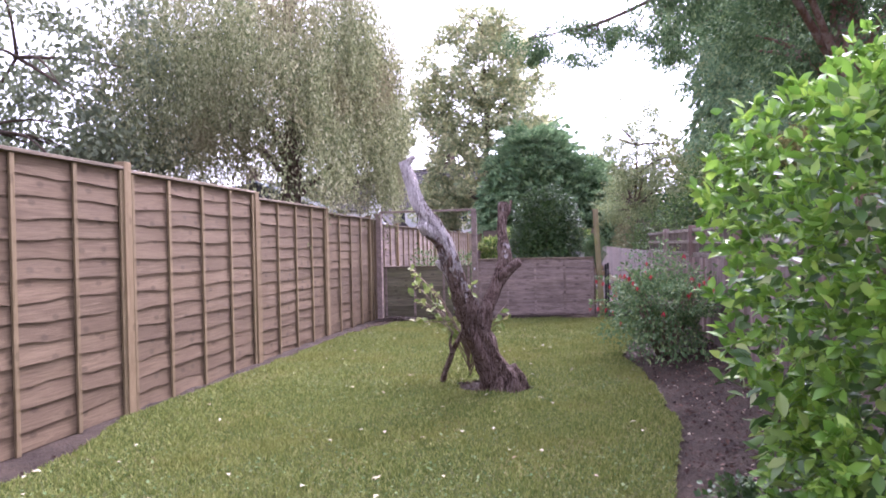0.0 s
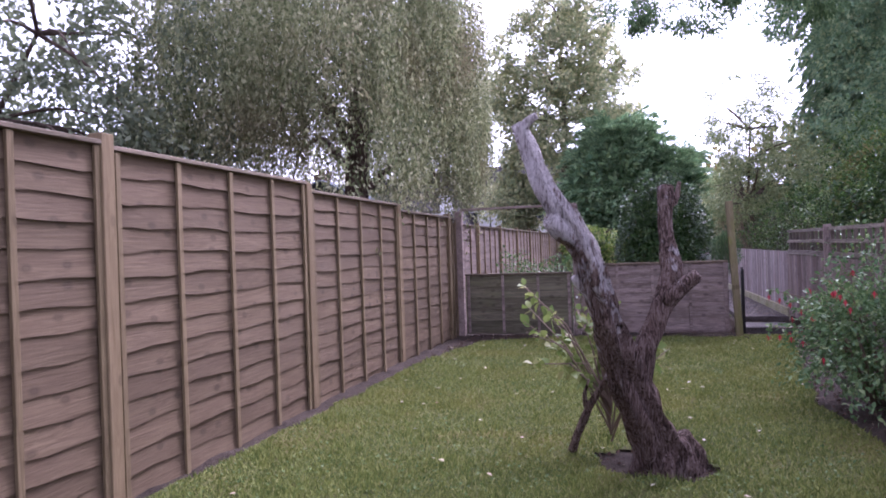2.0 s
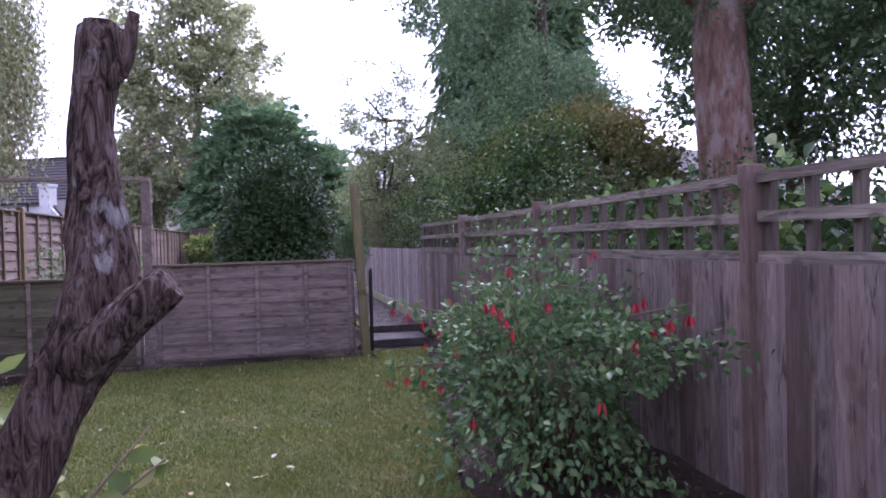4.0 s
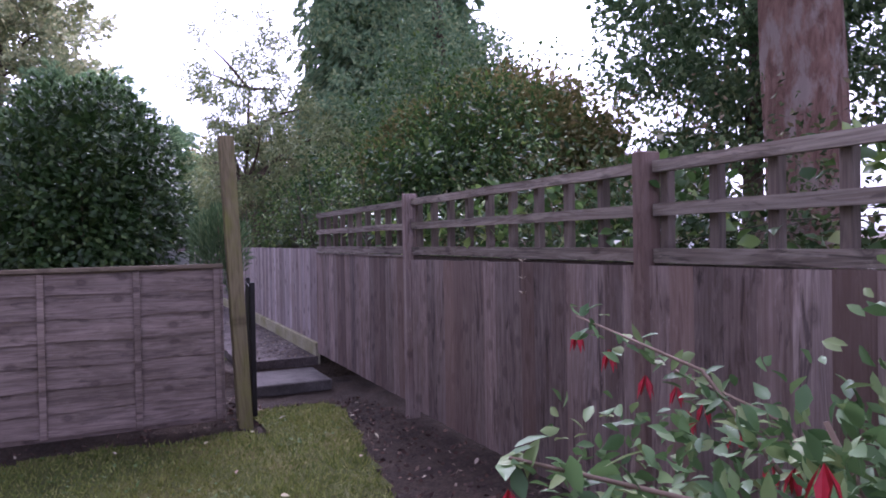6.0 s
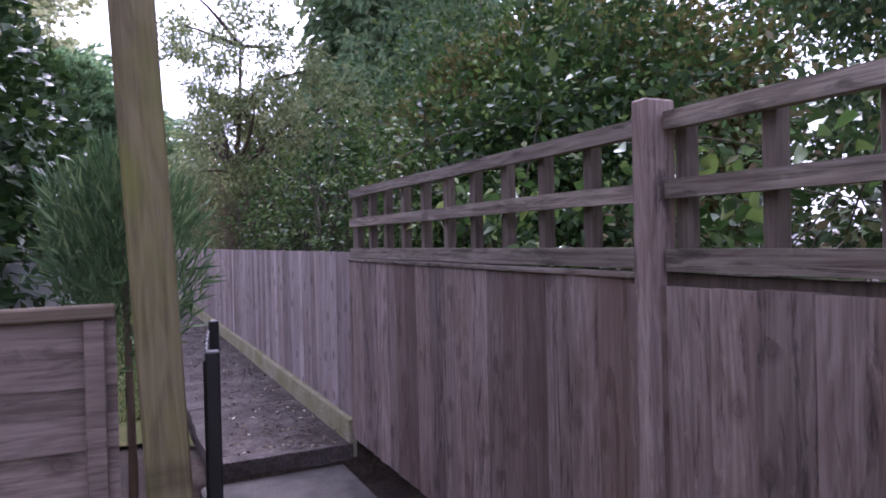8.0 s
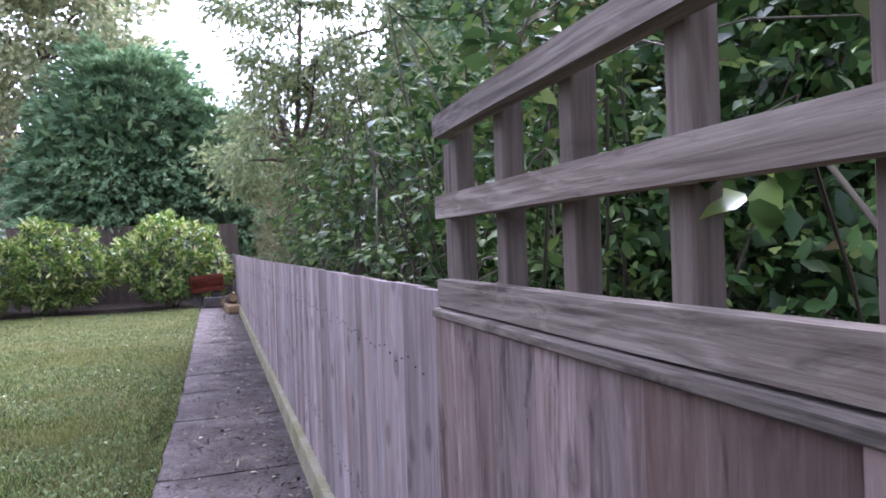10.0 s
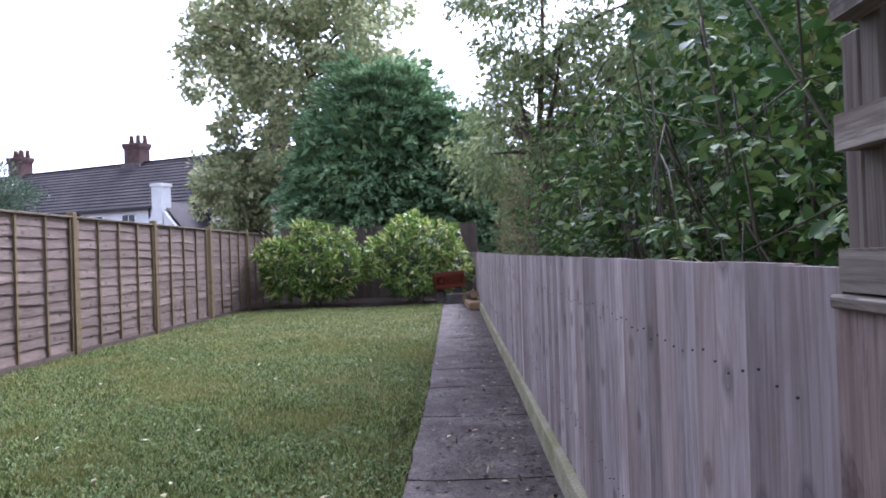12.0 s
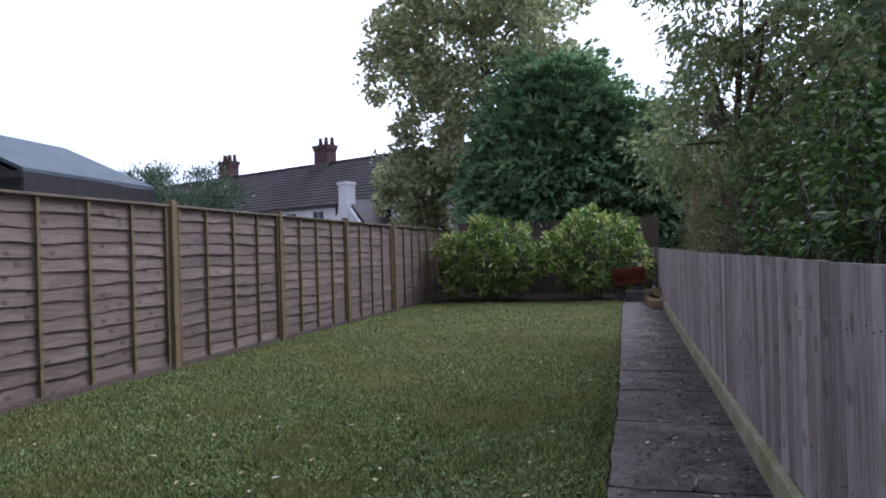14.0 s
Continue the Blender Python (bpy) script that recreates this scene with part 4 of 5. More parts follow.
def feather_mesh(seed, h):
    """A vertical board, thick on one edge and thin on the other, with an uneven top."""
    r = np.random.default_rng(seed)
    bm = bmesh.new()
    w, n = 0.160, 5
    dz = r.normal() * 0.002
    ring = []
    for k in range(n + 1):
        z = h * k / n
        bow = 0.002 * math.sin(z * 3 + seed)
        top = dz if k == n else 0
        ring.append([bm.verts.new(v) for v in ((0.010, 0, z + top), (-0.0050 + bow, 0, z + top), (-0.0165 + bow, w, z + top + r.normal() * 0.001), (0.010, w, z + top))])
    for a, b in zip(ring, ring[1:]):
        for k in range(4):
            bm.faces.new((a[k], a[(k + 1) % 4], b[(k + 1) % 4], b[k]))
    bm.faces.new(ring[0][::-1])
    bm.faces.new(ring[-1])
    bmesh.ops.recalc_face_normals(bm, faces=bm.faces)
    me = bpy.data.meshes.new("board")
    bm.to_mesh(me)
    bm.free()
    return me


low_boards = [feather_mesh(s, 1.078) for s in range(6)]
up_boards = [feather_mesh(40 + s, 1.01) for s in range(6)]
for s in low_boards:
    s.materials.append(M_FEATHER)
for s in up_boards:
    s.materials.append(M_FEATHER_GREY)
r = np.random.default_rng(91)
y, k = 1.2, 0
while y < 34.0:
    if y < TRELLIS_END < y + 0.16:
        y = TRELLIS_END + 0.003
    up = y > TRELLIS_END
    ob = mesh_ob("board", (up_boards if up else low_boards)[int(r.integers(6))], None, fence_r)
    zb = 0.045 + 0.0045 * max(0, y - 20) if up else float(np.interp(y, [0, 8, 12.5, 15.2], [0.0, -0.02, -0.065, -0.07]))
    if y < 12.6:
        zb -= 0.028
    ob.matrix_world = pose(fence_x(y) - 0.02, y, zb, 0, r.normal() * 0.10, r.normal() * 0.15)
    y += 0.131 + r.normal() * 0.010
for y0, y1 in ((1.2, 7.6), (7.6, 10.2), (10.2, 12.66), (12.66, TRELLIS_END), (TRELLIS_END, 20), (20, 27), (27, 34)):
    up = y0 >= TRELLIS_END
    a, b = fence_x(y0), fence_x(y1)
    for z in (0.3, 0.85):
        bm = box(0.012, 0.06, 0, math.hypot(y1 - y0, b - a), z - 0.03, z + 0.03, 0.004)
        ob = part("arris_rail", bm, M_UPRIGHT, fence_r)
        ob.matrix_world = pose(a, y0, 0, 0, 0, math.degrees(math.atan2(a - b, y1 - y0)))
    if up:
        ob = part("gravel_board", box(-0.062, -0.012, 0, math.hypot(y1 - y0, b - a) - 0.004, -0.2, 0.043, 0.006), M_GRAVEL, fence_r, "pale mossy gravel board")
        ob.matrix_world = pose(a, y0, 0, 0, 0, math.degrees(math.atan2(a - b, y1 - y0)))
    else:
        if y0 > 12:
            part("capping_strip", box(RX - 0.044, RX + 0.012, y0 + 0.002, y1 - 0.002, 1.0, 1.018, 0.003), M_RAIL, fence_r)
        else:
            part("top_rail", box(RX - 0.008, RX + 0.03, y0 + 0.002, y1 - 0.002, 0.93, 1.018, 0.003), M_BACKF, fence_r)
for y in (2.6, 5.1, 7.6, 10.2, 12.66):
    post("fence_post", RX - 0.02, y, ground_z(1.8, y) - 0.06, 1.465, 0.029, M_FEATHER, "grey-brown timber post of the trellis fence", fence_r, half_x=0.05)

tre_y = [1.2, 2.6, 5.1, 7.6, 10.2, 12.66, TRELLIS_END]
for y0, y1 in zip(tre_y, tre_y[1:]):
    tr = thing("trellis_panel", pose(RX, y0, 1.02), "weathered timber trellis on top of the boundary fence", "trellis", "trellis panels")
    a, b = (0.044 if y0 > 1.3 else 0), y1 - y0 - (0.044 if y1 < TRELLIS_END else 0)
    for z, h in ((0.004, 0.056), (0.186, 0.048), (0.360, 0.046)):
        bm = bmesh.new()
        n = 8
        secs = []
        for i in range(n + 1):
            yy = a + (b - a) * i / n
            dz = 0.004 * noise.noise(Vector((yy * 2, z * 9, y0)))
            secs.append([bm.verts.new(v) for v in ((-0.028, yy, z + dz), (0.008, yy, z + dz), (0.008, yy, z + h + dz), (-0.028, yy, z + h + dz))])
        for s0, s1 in zip(secs, secs[1:]):
            for q in range(4):
                bm.faces.new((s0[q], s0[(q + 1) % 4], s1[(q + 1) % 4], s1[q]))
        bm.faces.new(secs[0][::-1])
        bm.faces.new(secs[-1])
        bmesh.ops.recalc_face_normals(bm, faces=bm.faces)
        part("rail", bm, M_RAIL, tr)
    n = max(2, round((b - a) / 0.252))
    for i in range(n + 1):
        yy = a + 0.022 + (b - a - 0.044) * i / n
        part("upright", box(0.0085, 0.05, yy - 0.021, yy + 0.021, 0.002, 0.398, 0.003), M_UPRIGHT, tr)

part("end_upright", box(0.0085, 0.046, TRELLIS_END - y0 + 0.002, TRELLIS_END - y0 + 0.042, 0.0, 0.352, 0.003), M_UPRIGHT, tr)

nb = bmesh.new()
r = np.random.default_rng(95)
for k in range(150):
    yy = 15.35 + k * 0.0655
    for zz in (0.30, 0.86):
        m = Matrix.Translation((fence_x(yy) - 0.036, yy, zz + r.normal() * 0.012)) @ Matrix.Rotation(1.5708, 4, "Y")
        bmesh.ops.create_cone(nb, cap_ends=True, segments=6, radius1=0.0026, radius2=0.002, depth=0.004, matrix=m)
ob = part("nail_heads", nb, M_BLACK, fence_r, "small dark rusted nail heads")
ob["kind"] = "stuff"

# dark fence at the end of the garden
back = thing("back_fence", pose(0, 0, 0), "dark brown close-board fence behind the bushes", "fence", kind="structure")
bb = feather_mesh(77, 2.12)
bb.materials.append(M_BACKF)
for i in range(44):
    ob = mesh_ob("board", bb, None, back)
    ob.matrix_world = pose(-3.98 + i * 0.13, 34.02, -0.15, 0, 0, 0) @ pose(0, 0, 0, 0, 0, -90)
    ob.matrix_world = Matrix.Translation((0, 0, 0.03 * noise.noise(Vector((i * 0.7, 0, 0))))) @ ob.matrix_world

# ---- dead tree ----
dead = thing("dead_tree", pose(-0.64, 6.58, -0.145), "dead forked tree stump with peeling bark and bare grey wood", "tree stump")
o = np.array((-0.64, 6.58, -0.145))


def dead_limb(name, pts, radii, segs, seed, rough=0.25, flute=0.32):
    part(name, tube(np.array(pts) - o, radii, segs, seed, rough, flute, 0.03), M_DEAD, dead)


dead_limb("trunk", [(-0.60, 6.60, -0.20), (-0.63, 6.58, -0.08), (-0.72, 6.50, 0.12), (-0.80, 6.42, 0.34), (-0.87, 6.32, 0.52), (-0.95, 6.14, 0.84), (-0.99, 6.06, 1.02), (-1.07, 5.96, 1.30), (-1.17, 5.90, 1.48), (-1.27, 5.90, 1.63), (-1.35, 5.96, 1.86), (-1.41, 6.0, 2.02)],
          [0.215, 0.17, 0.14, 0.125, 0.105, 0.086, 0.083, 0.076, 0.066, 0.058, 0.053, 0.043], 28, 2, 0.28, 0.38)
dead_limb("limb", [(-0.80, 6.44, 0.28), (-0.78, 6.42, 0.52), (-0.70, 6.45, 0.74), (-0.60, 6.49, 0.95), (-0.55, 6.53, 1.12), (-0.575, 6.56, 1.30), (-0.585, 6.60, 1.48), (-0.575, 6.64, 1.66)],
          [0.10, 0.082, 0.066, 0.062, 0.064, 0.047, 0.045, 0.048], 22, 5)
dead_limb("branch_stub", [(-0.60, 6.48, 0.93), (-0.50, 6.45, 1.03), (-0.41, 6.43, 1.10)], [0.064, 0.047, 0.036], 14, 7)
dead_limb("branch_stub", [(-1.40, 5.98, 1.97), (-1.35, 5.97, 2.04), (-1.30, 5.96, 2.06)], [0.037, 0.027, 0.02], 10, 8)
dead_limb("branch_stub", [(-0.575, 6.60, 1.52), (-0.52, 6.58, 1.55), (-0.49, 6.58, 1.68)], [0.024, 0.02, 0.013], 10, 9)
dead_limb("branch_stub", [(-1.11, 5.94, 1.36), (-1.19, 5.87, 1.40), (-1.23, 5.82, 1.45)], [0.072, 0.066, 0.045], 10, 10)
dead_limb("branch_stub", [(-1.02, 6.04, 1.02), (-1.09, 6.0, 1.07), (-1.12, 5.98, 1.12)], [0.05, 0.036, 0.02], 10, 11)
for i, (a, rr) in enumerate(((0.4, 0.10), (1.9, 0.09), (3.2, 0.11), (4.6, 0.09), (5.5, 0.08))):
    part("root", tube([(0.04 + 0.06 * math.cos(a), 0.06 * math.sin(a), 0.17), (0.04 + 0.16 * math.cos(a), 0.16 * math.sin(a), 0.06), (0.04 + 0.24 * math.cos(a), 0.24 * math.sin(a), -0.05)], [rr * 0.85, rr * 0.7, rr * 0.3], 12, 20 + i, 0.3, 0.3, 0.03), M_DEAD, dead)
dead_limb("dead_sucker", [(-1.26, 6.80, -0.18), (-1.20, 6.74, 0.0), (-1.10, 6.68, 0.22), (-0.96, 6.56, 0.46)], [0.034, 0.026, 0.027, 0.018], 10, 30, 0.3, 0.2)
dead_limb("dead_sucker", [(-1.12, 6.70, 0.16), (-1.14, 6.66, 0.28), (-1.10, 6.62, 0.40)], [0.02, 0.015, 0.008], 8, 31, 0.3, 0.2)

sprout = thing("sprouting_shoots", pose(-0.98, 6.86, -0.145), "leafy yellow-green shoots beside the dead stump", "shoots")
r = np.random.default_rng(61)
SP, SD = [], []
for i in range(21):
    a = r.uniform(0.7, 3.9)
    h, reach = r.uniform(0.45, 1.2), r.uniform(0.2, 0.7)
    p0 = np.array((0, 0.05, r.uniform(0.05, 0.35)))
    p2 = np.array((math.cos(a) * reach, math.sin(a) * reach * 0.7, h))
    p1 = (p0 + p2) / 2 + np.array((0, 0, 0.14))
    part("shoot", tube([p0, p1, p2], [0.008, 0.006, 0.003], 5), M_TWIG, sprout)
    for k in range(13):
        t = r.uniform(0.3, 1.0)
        q = (1 - t) ** 2 * p0 + 2 * t * (1 - t) * p1 + t * t * p2
        SP.append(q)
        SD.append(r.normal(size=3) + np.array((math.cos(a) * 0.6, math.sin(a) * 0.6, 0)))
mesh_ob("foliage", leaf_mesh("foliage", np.array(SP), np.array(SD), r.uniform(0.05, 0.10, len(SP)), r.uniform(0.035, 0.065, len(SP)), T_FINE, 62, 0.5), L_SPROUT, sprout)

# ---- shrubs of the lower garden ----
laurel = shrub("laurel_bush", (1.55, 2.66, 0.84), (0.86, 0.80, 1.18), 5600, 0.07, 0.035, L_HEDGE, 101, "large glossy bright green laurel bush", "bush", -0.12, 0.3, T_FINE, 0.10, 0.3, 0.8, 9)
mesh_ob("outer_foliage", rosettes(2300, 8, (0, 0, 0.96), (0.92, 0.86, 1.28), 103, 0.060, 0.032, 0.14, 0.76, 0.12), L_LAUREL, laurel)
LEAVES = [leaf_mesh("leaf", np.zeros((1, 3)), np.array([(1.0, 0, 0)]), 0.058 + 0.007 * i, 0.034, T_FINE, i, 0.8) for i in range(4)]
for me in LEAVES:
    me.materials.append(L_SINGLE)
r = np.random.default_rng(104)
P, d = blob_points(900, (0, 0, 0.96), (0.90, 0.84, 1.26), 103, 0.14, 2.8, 0.95, 0.25)
for p, q in [(p, q) for p, q in zip(P, d) if q[0] < 0.25 and q[1] < 0.4][:280]:
    ob = mesh_ob("leaf", LEAVES[int(r.integers(4))], None, laurel)
    way = Vector(q) + Vector(r.normal(size=3) * 0.6) + Vector((0, 0, 0.1))
    ob.matrix_world = laurel.matrix_world @ Matrix.Translation(p) @ way.to_track_quat("X", "Z").to_matrix().to_4x4() @ pose(0, 0, 0, r.normal() * 40, 0, 0)
fu = shrub("fuchsia_bush", (1.16, 8.42, 0.49), (0.66, 0.80, 0.53), 9500, 0.044, 0.023, L_FUCH, 111, "green fuchsia bush with hanging red flowers", "bush", -0.08, 0.3, T_FINE, 0.32, 0.35, 0.8, 22)
P, d = blob_points(26, (0, 0, 0.57), (0.70, 0.84, 0.57), 117, 0.15, 2.6, 0.9, 0.15)
for p in P:
    bm = bmesh.new()
    for k in range(4):
        a = k * 1.5708 + p[0] * 9
        v = [bm.verts.new((math.cos(a + s) * rr, math.sin(a + s) * rr, z)) for s, rr, z in ((0, 0.002, 0), (0.5, 0.018, -0.026), (0, 0.024, -0.062), (-0.5, 0.018, -0.026))]
        bm.faces.new(v)
    ob = part("flower", bm, M_RED, fu)
    ob.location = p
r = np.random.default_rng(118)
for i, tip in enumerate(((-0.05, 1.28, 0.98), (0.2, 1.15, 0.82), (-0.75, 0.5, 0.9), (-0.5, -0.7, 1.02), (0.3, -0.9, 0.95), (-0.85, 0.0, 0.6))):
    tip = np.array(tip)
    p0 = tip * np.array((0.3, 0.3, 0.5))
    p1 = (p0 + tip) / 2 + np.array((0, 0, 0.16))
    part("arching_stem", tube([p0, p1, tip], [0.007, 0.005, 0.003], 5), M_TWIG, fu)
    t = r.uniform(0.3, 1, 36)[:, None]
    q = (1 - t) ** 2 * p0 + 2 * t * (1 - t) * p1 + t * t * tip + r.normal(size=(36, 3)) * 0.02
    mesh_ob("spray", leaf_mesh("spray", q, r.normal(size=(36, 3)) + tip * 0.4, r.uniform(0.04, 0.07, 36), r.uniform(0.02, 0.034, 36), T_FINE, 119 + i, 0.5), L_FUCH, fu)["kind"] = "stuff"
    for k in range(4):
        ob = mesh_ob("flower", bpy.data.meshes["flower"], None, fu)
        tt = 0.55 + 0.15 * k
        ob.location = (1 - tt) ** 2 * p0 + 2 * tt * (1 - tt) * p1 + tt * tt * tip - np.array((0, 0, 0.045))
P, d, C = clump_points(18, 60, (0.95, 3.35, -0.02), (0.3, 0.55, 0.06), 0.11, 120)
tagged(mesh_ob("ground_ivy", leafy(P, d, 0.035, 0.03, 121, -0.2, 0.8), L_ROUND), "low dark ivy creeping over bare soil", "ivy", kind="stuff")

# ---- shrubs between the gardens ----
shrub("clipped_shrub", (-0.33, 14.15, 1.22), (0.80, 0.80, 1.22), 17000, 0.052, 0.032, L_ROUND, 131, "dense dark green rounded clipped shrub", "shrub", -0.11, 0.1, T_SIMPLE, 0.07, 0.72, 0.7, 5, core=4000)
shrub("small_shrub", (-2.75, 13.75, 0.52), (0.5, 0.42, 0.64), 1500, 0.055, 0.03, L_FUCH, 134, "small green shrub behind the low fence", "shrub", -0.11)
shrub("small_shrub", (-2.05, 13.75, 0.50), (0.42, 0.4, 0.62), 1300, 0.055, 0.03, L_FUCH, 135, "small green shrub behind the low fence", "shrub", -0.11)
pot = thing("plant_pot", pose(0.30, 13.95, -0.11), "white plant pot holding a small feathery conifer", "plant pot")
part("pot_wall", tube([(0, 0, 0), (0, 0, 0.98), (0, 0, 1.16), (0, 0, 1.18)], [0.09, 0.11, 0.125, 0.135], 16), M_WHITEPAINT, pot)
P, d = blob_points(3200, (0, 0, 1.22), (0.20, 0.18, 0.32), 140, 0.15, 3, 0.2)
fc = thing("small_conifer", pose(0.58, 13.38, -0.11), "small feathery green conifer by the gate post", "conifer")
part("stem", tube([(0, 0, -0.05), (0.01, 0, 0.6), (0, 0, 1.5)], [0.02, 0.014, 0.005], 6), M_TWIG, fc)
mesh_ob("crown", leafy(P, d * 0.5, 0.07, 0.008, 141, -0.9, 0.4), L_DARK, fc)

# ---- trees beyond the fences ----


def weeping_tree():
    e = thing("weeping_tree", pose(-5.35, 12.6, 0), "large weeping tree with hanging grey-green curtains of leaves", "tree")
    part("trunk", tube([(0, 0, -0.1), (0.05, 0, 2), (0.15, 0.1, 4), (0.1, 0, 6.4)], [0.26, 0.2, 0.15, 0.06], 14, 3, 0.2, 0.15, 0.3), M_BARK, e)
    r = np.random.default_rng(201)
    LP, LD = [], []
    bundle = np.zeros(3)
    for i in range(6900):
        if i % 16 == 0:
            d = unit(1, r)[0]
            d[2] = abs(d[2]) * 0.9
            k = r.uniform(0.3, 1.0) ** 0.6
            bundle = np.array((0, 0, 3.6)) + d * np.array((3.3, 4.5, 4.4)) * k
        top = bundle + r.normal(size=3) * np.array((0.19, 0.19, 0.2))
        reach = math.hypot(top[0], top[1])
        zend = 1.75 + 0.5 * r.random() + 1.0 * max(0, math.sin(top[1] * 1.7 + top[0] * 1.1)) + 0.25 * max(0, 2.2 - reach)
        top[0] = min(top[0], 1.70 + 0.14 * r.random() + 0.45 * max(0.0, top[2] - 5.0))
        length = min(top[2] - zend, r.uniform(0.8, 2.3))
        if length < 0.4:
            continue
        n = int(length / 0.06)
        t = np.linspace(0, 1, n)
        sway = r.normal(size=2) * 0.12
        q = top + np.stack([sway[0] * t + 0.02 * np.sin(t * 9 + i), sway[1] * t, -length * t], 1) + r.normal(size=(n, 3)) * 0.035
        LP.append(q)
        LD.append(r.normal(size=(n, 3)) * 0.5 + np.array((0, 0, -1.0)))
    for i in range(90):
        top = np.array((r.uniform(1.3, 1.75), r.uniform(-4.4, 2.5), r.uniform(2.3, 3.0)))
        length = r.uniform(0.5, 1.25) * (0.6 + 0.4 * abs(math.sin(top[1] * 2.3)))
        n = int(length / 0.045)
        t = np.linspace(0, 1, n)
        LP.append(top + np.stack([0.05 * np.sin(t * 5 + i), 0.08 * t * r.normal(), -length * t], 1) + r.normal(size=(n, 3)) * 0.03)
        LD.append(r.normal(size=(n, 3)) * 0.6 + np.array((0, 0, -0.9)))
    P, D = np.concatenate(LP), np.concatenate(LD)
    mesh_ob("crown", leaf_mesh("crown", P, D, r.uniform(0.055, 0.09, len(P)), r.uniform(0.022, 0.038, len(P)), T_SIMPLE, 202, 0.1), L_WEEP, e)
    for i in range(14):
        a = i * 2.4
        z = 2.2 + 0.28 * i
        rr = 2.6 - 0.09 * i
        part("limb", tube([(0.1, 0.05, z), (math.cos(a) * rr * 0.5, math.sin(a) * rr * 0.5, z + 1.0), (min(1.3, math.cos(a) * rr), math.sin(a) * rr, z + 0.9), (min(1.5, math.cos(a) * rr * 1.2), math.sin(a) * rr * 1.2, z + 0.2)], [0.07, 0.05, 0.03, 0.012], 7, i, 0.1, 0, 0.25), M_BARK, e)


weeping_tree()
tree("broadleaf_tree", (-10.6, 9.6, 0), [(0, 0, -0.1), (0.1, 0, 1.3), (0.6, -0.1, 2.4), (1.4, -0.3, 3.3), (2.4, -0.5, 4.3)], 0.10,
     [((2.6, -0.6, 3.6), (2.3, 2.2, 2.3), 150, 100, 0.42, 0.11, 0.06), ((1.4, 0.9, 2.3), (2.6, 1.2, 1.3), 120, 100, 0.45, 0.12, 0.07)], L_LEFT, M_BARK, 211, "sparse broadleaf tree behind the fence", 14, 0.03)
tree("birch_tree", (-4.6, 40.5, 0), [(0, 0, -0.1), (0.1, 0, 4), (0.2, 0.1, 8), (0.1, 0, 14)], 0.26,
     [((0, 0, 9.0), (4.3, 3.2, 6.3), 380, 95, 0.66, 0.23, 0.15), ((-2.7, -0.4, 3.5), (1.5, 1.4, 2.0), 95, 80, 0.5, 0.2, 0.14)], L_POPLAR, M_BARK, 221, "tall airy tree with yellowing leaves", 16, 0.08)


def cypress(name, foot, height, radius, n, mat, seed, label, droop, size, base=0.0, power=0.7, wide=0.25, core=0):
    """A conifer of overlapping sprays: boughs all round a trunk, each with fans of narrow foliage."""
    e = thing(name, pose(*foot), label, "conifer")
    part("trunk", tube([(0, 0, -0.1), (0.05, 0, height * 0.5), (0, 0, height * 0.97)], [radius * 0.09, radius * 0.06, 0.03], 12, seed, 0.1, 0.1, 0.4), M_BARK, e)
    r = np.random.default_rng(seed)
    t = (np.arange(n) + r.random(n)) / n
    t = t ** 0.85
    a = np.arange(n) * 2.39996 + r.normal(size=n) * 0.3
    z = base + (height - base) * t
    prof = np.minimum(1.0, 4.0 * t + 0.55) * (1 - t) ** power
    rr = radius * prof * (0.62 + 0.28 * r.random(n)) * lump(np.stack([np.cos(a) * 1.2, np.sin(a) * 1.2, z * 0.6], 1), seed, 0.14, 2.0)
    C = np.stack([np.cos(a) * rr, np.sin(a) * rr, z], 1)
    O = np.stack([np.cos(a), np.sin(a), -droop + 0.9 * t ** 2 + r.normal(size=n) * 0.18], 1)
    side = np.stack([-np.sin(a), np.cos(a), 0 * a], 1)
    m, per = 20, 9
    bl = np.repeat(size * r.uniform(0.7, 1.35, n), m)
    u = r.random(n * m)
    v = (r.random(n * m) - 0.5) * 1.1 * (1 - 0.55 * u)
    O1, S1 = np.repeat(O, m, 0), np.repeat(side, m, 0)
    SC = np.repeat(C, m, 0) + O1 * (u * bl)[:, None] + S1 * (v * bl)[:, None] - np.array((0, 0, 1)) * (bl * (0.30 * u * u * (1 + droop) + 0.45 * v * v))[:, None] + r.normal(size=(n * m, 3)) * 0.03
    DD = O1 + S1 * (v * 1.4)[:, None] - np.array((0, 0, 1)) * (0.5 * u * (0.4 + droop))[:, None]
    P = np.repeat(SC, per, 0)
    D = np.repeat(DD, per, 0) + r.normal(size=P.shape) * 0.26
    L = size * 0.24 * r.uniform(0.6, 1.3, len(P))
    mesh_ob("crown", leaf_mesh("crown", P, D, L, L * wide * 1.6, T_SIMPLE, seed + 1, 0.25), mat, e)
    # Core leaves darker than the sprays: shade between boughs painted by colour.
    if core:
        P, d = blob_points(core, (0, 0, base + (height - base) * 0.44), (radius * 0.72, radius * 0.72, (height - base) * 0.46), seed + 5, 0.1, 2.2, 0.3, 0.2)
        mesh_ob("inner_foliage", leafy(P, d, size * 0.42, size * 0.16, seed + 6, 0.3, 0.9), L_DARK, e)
    return e


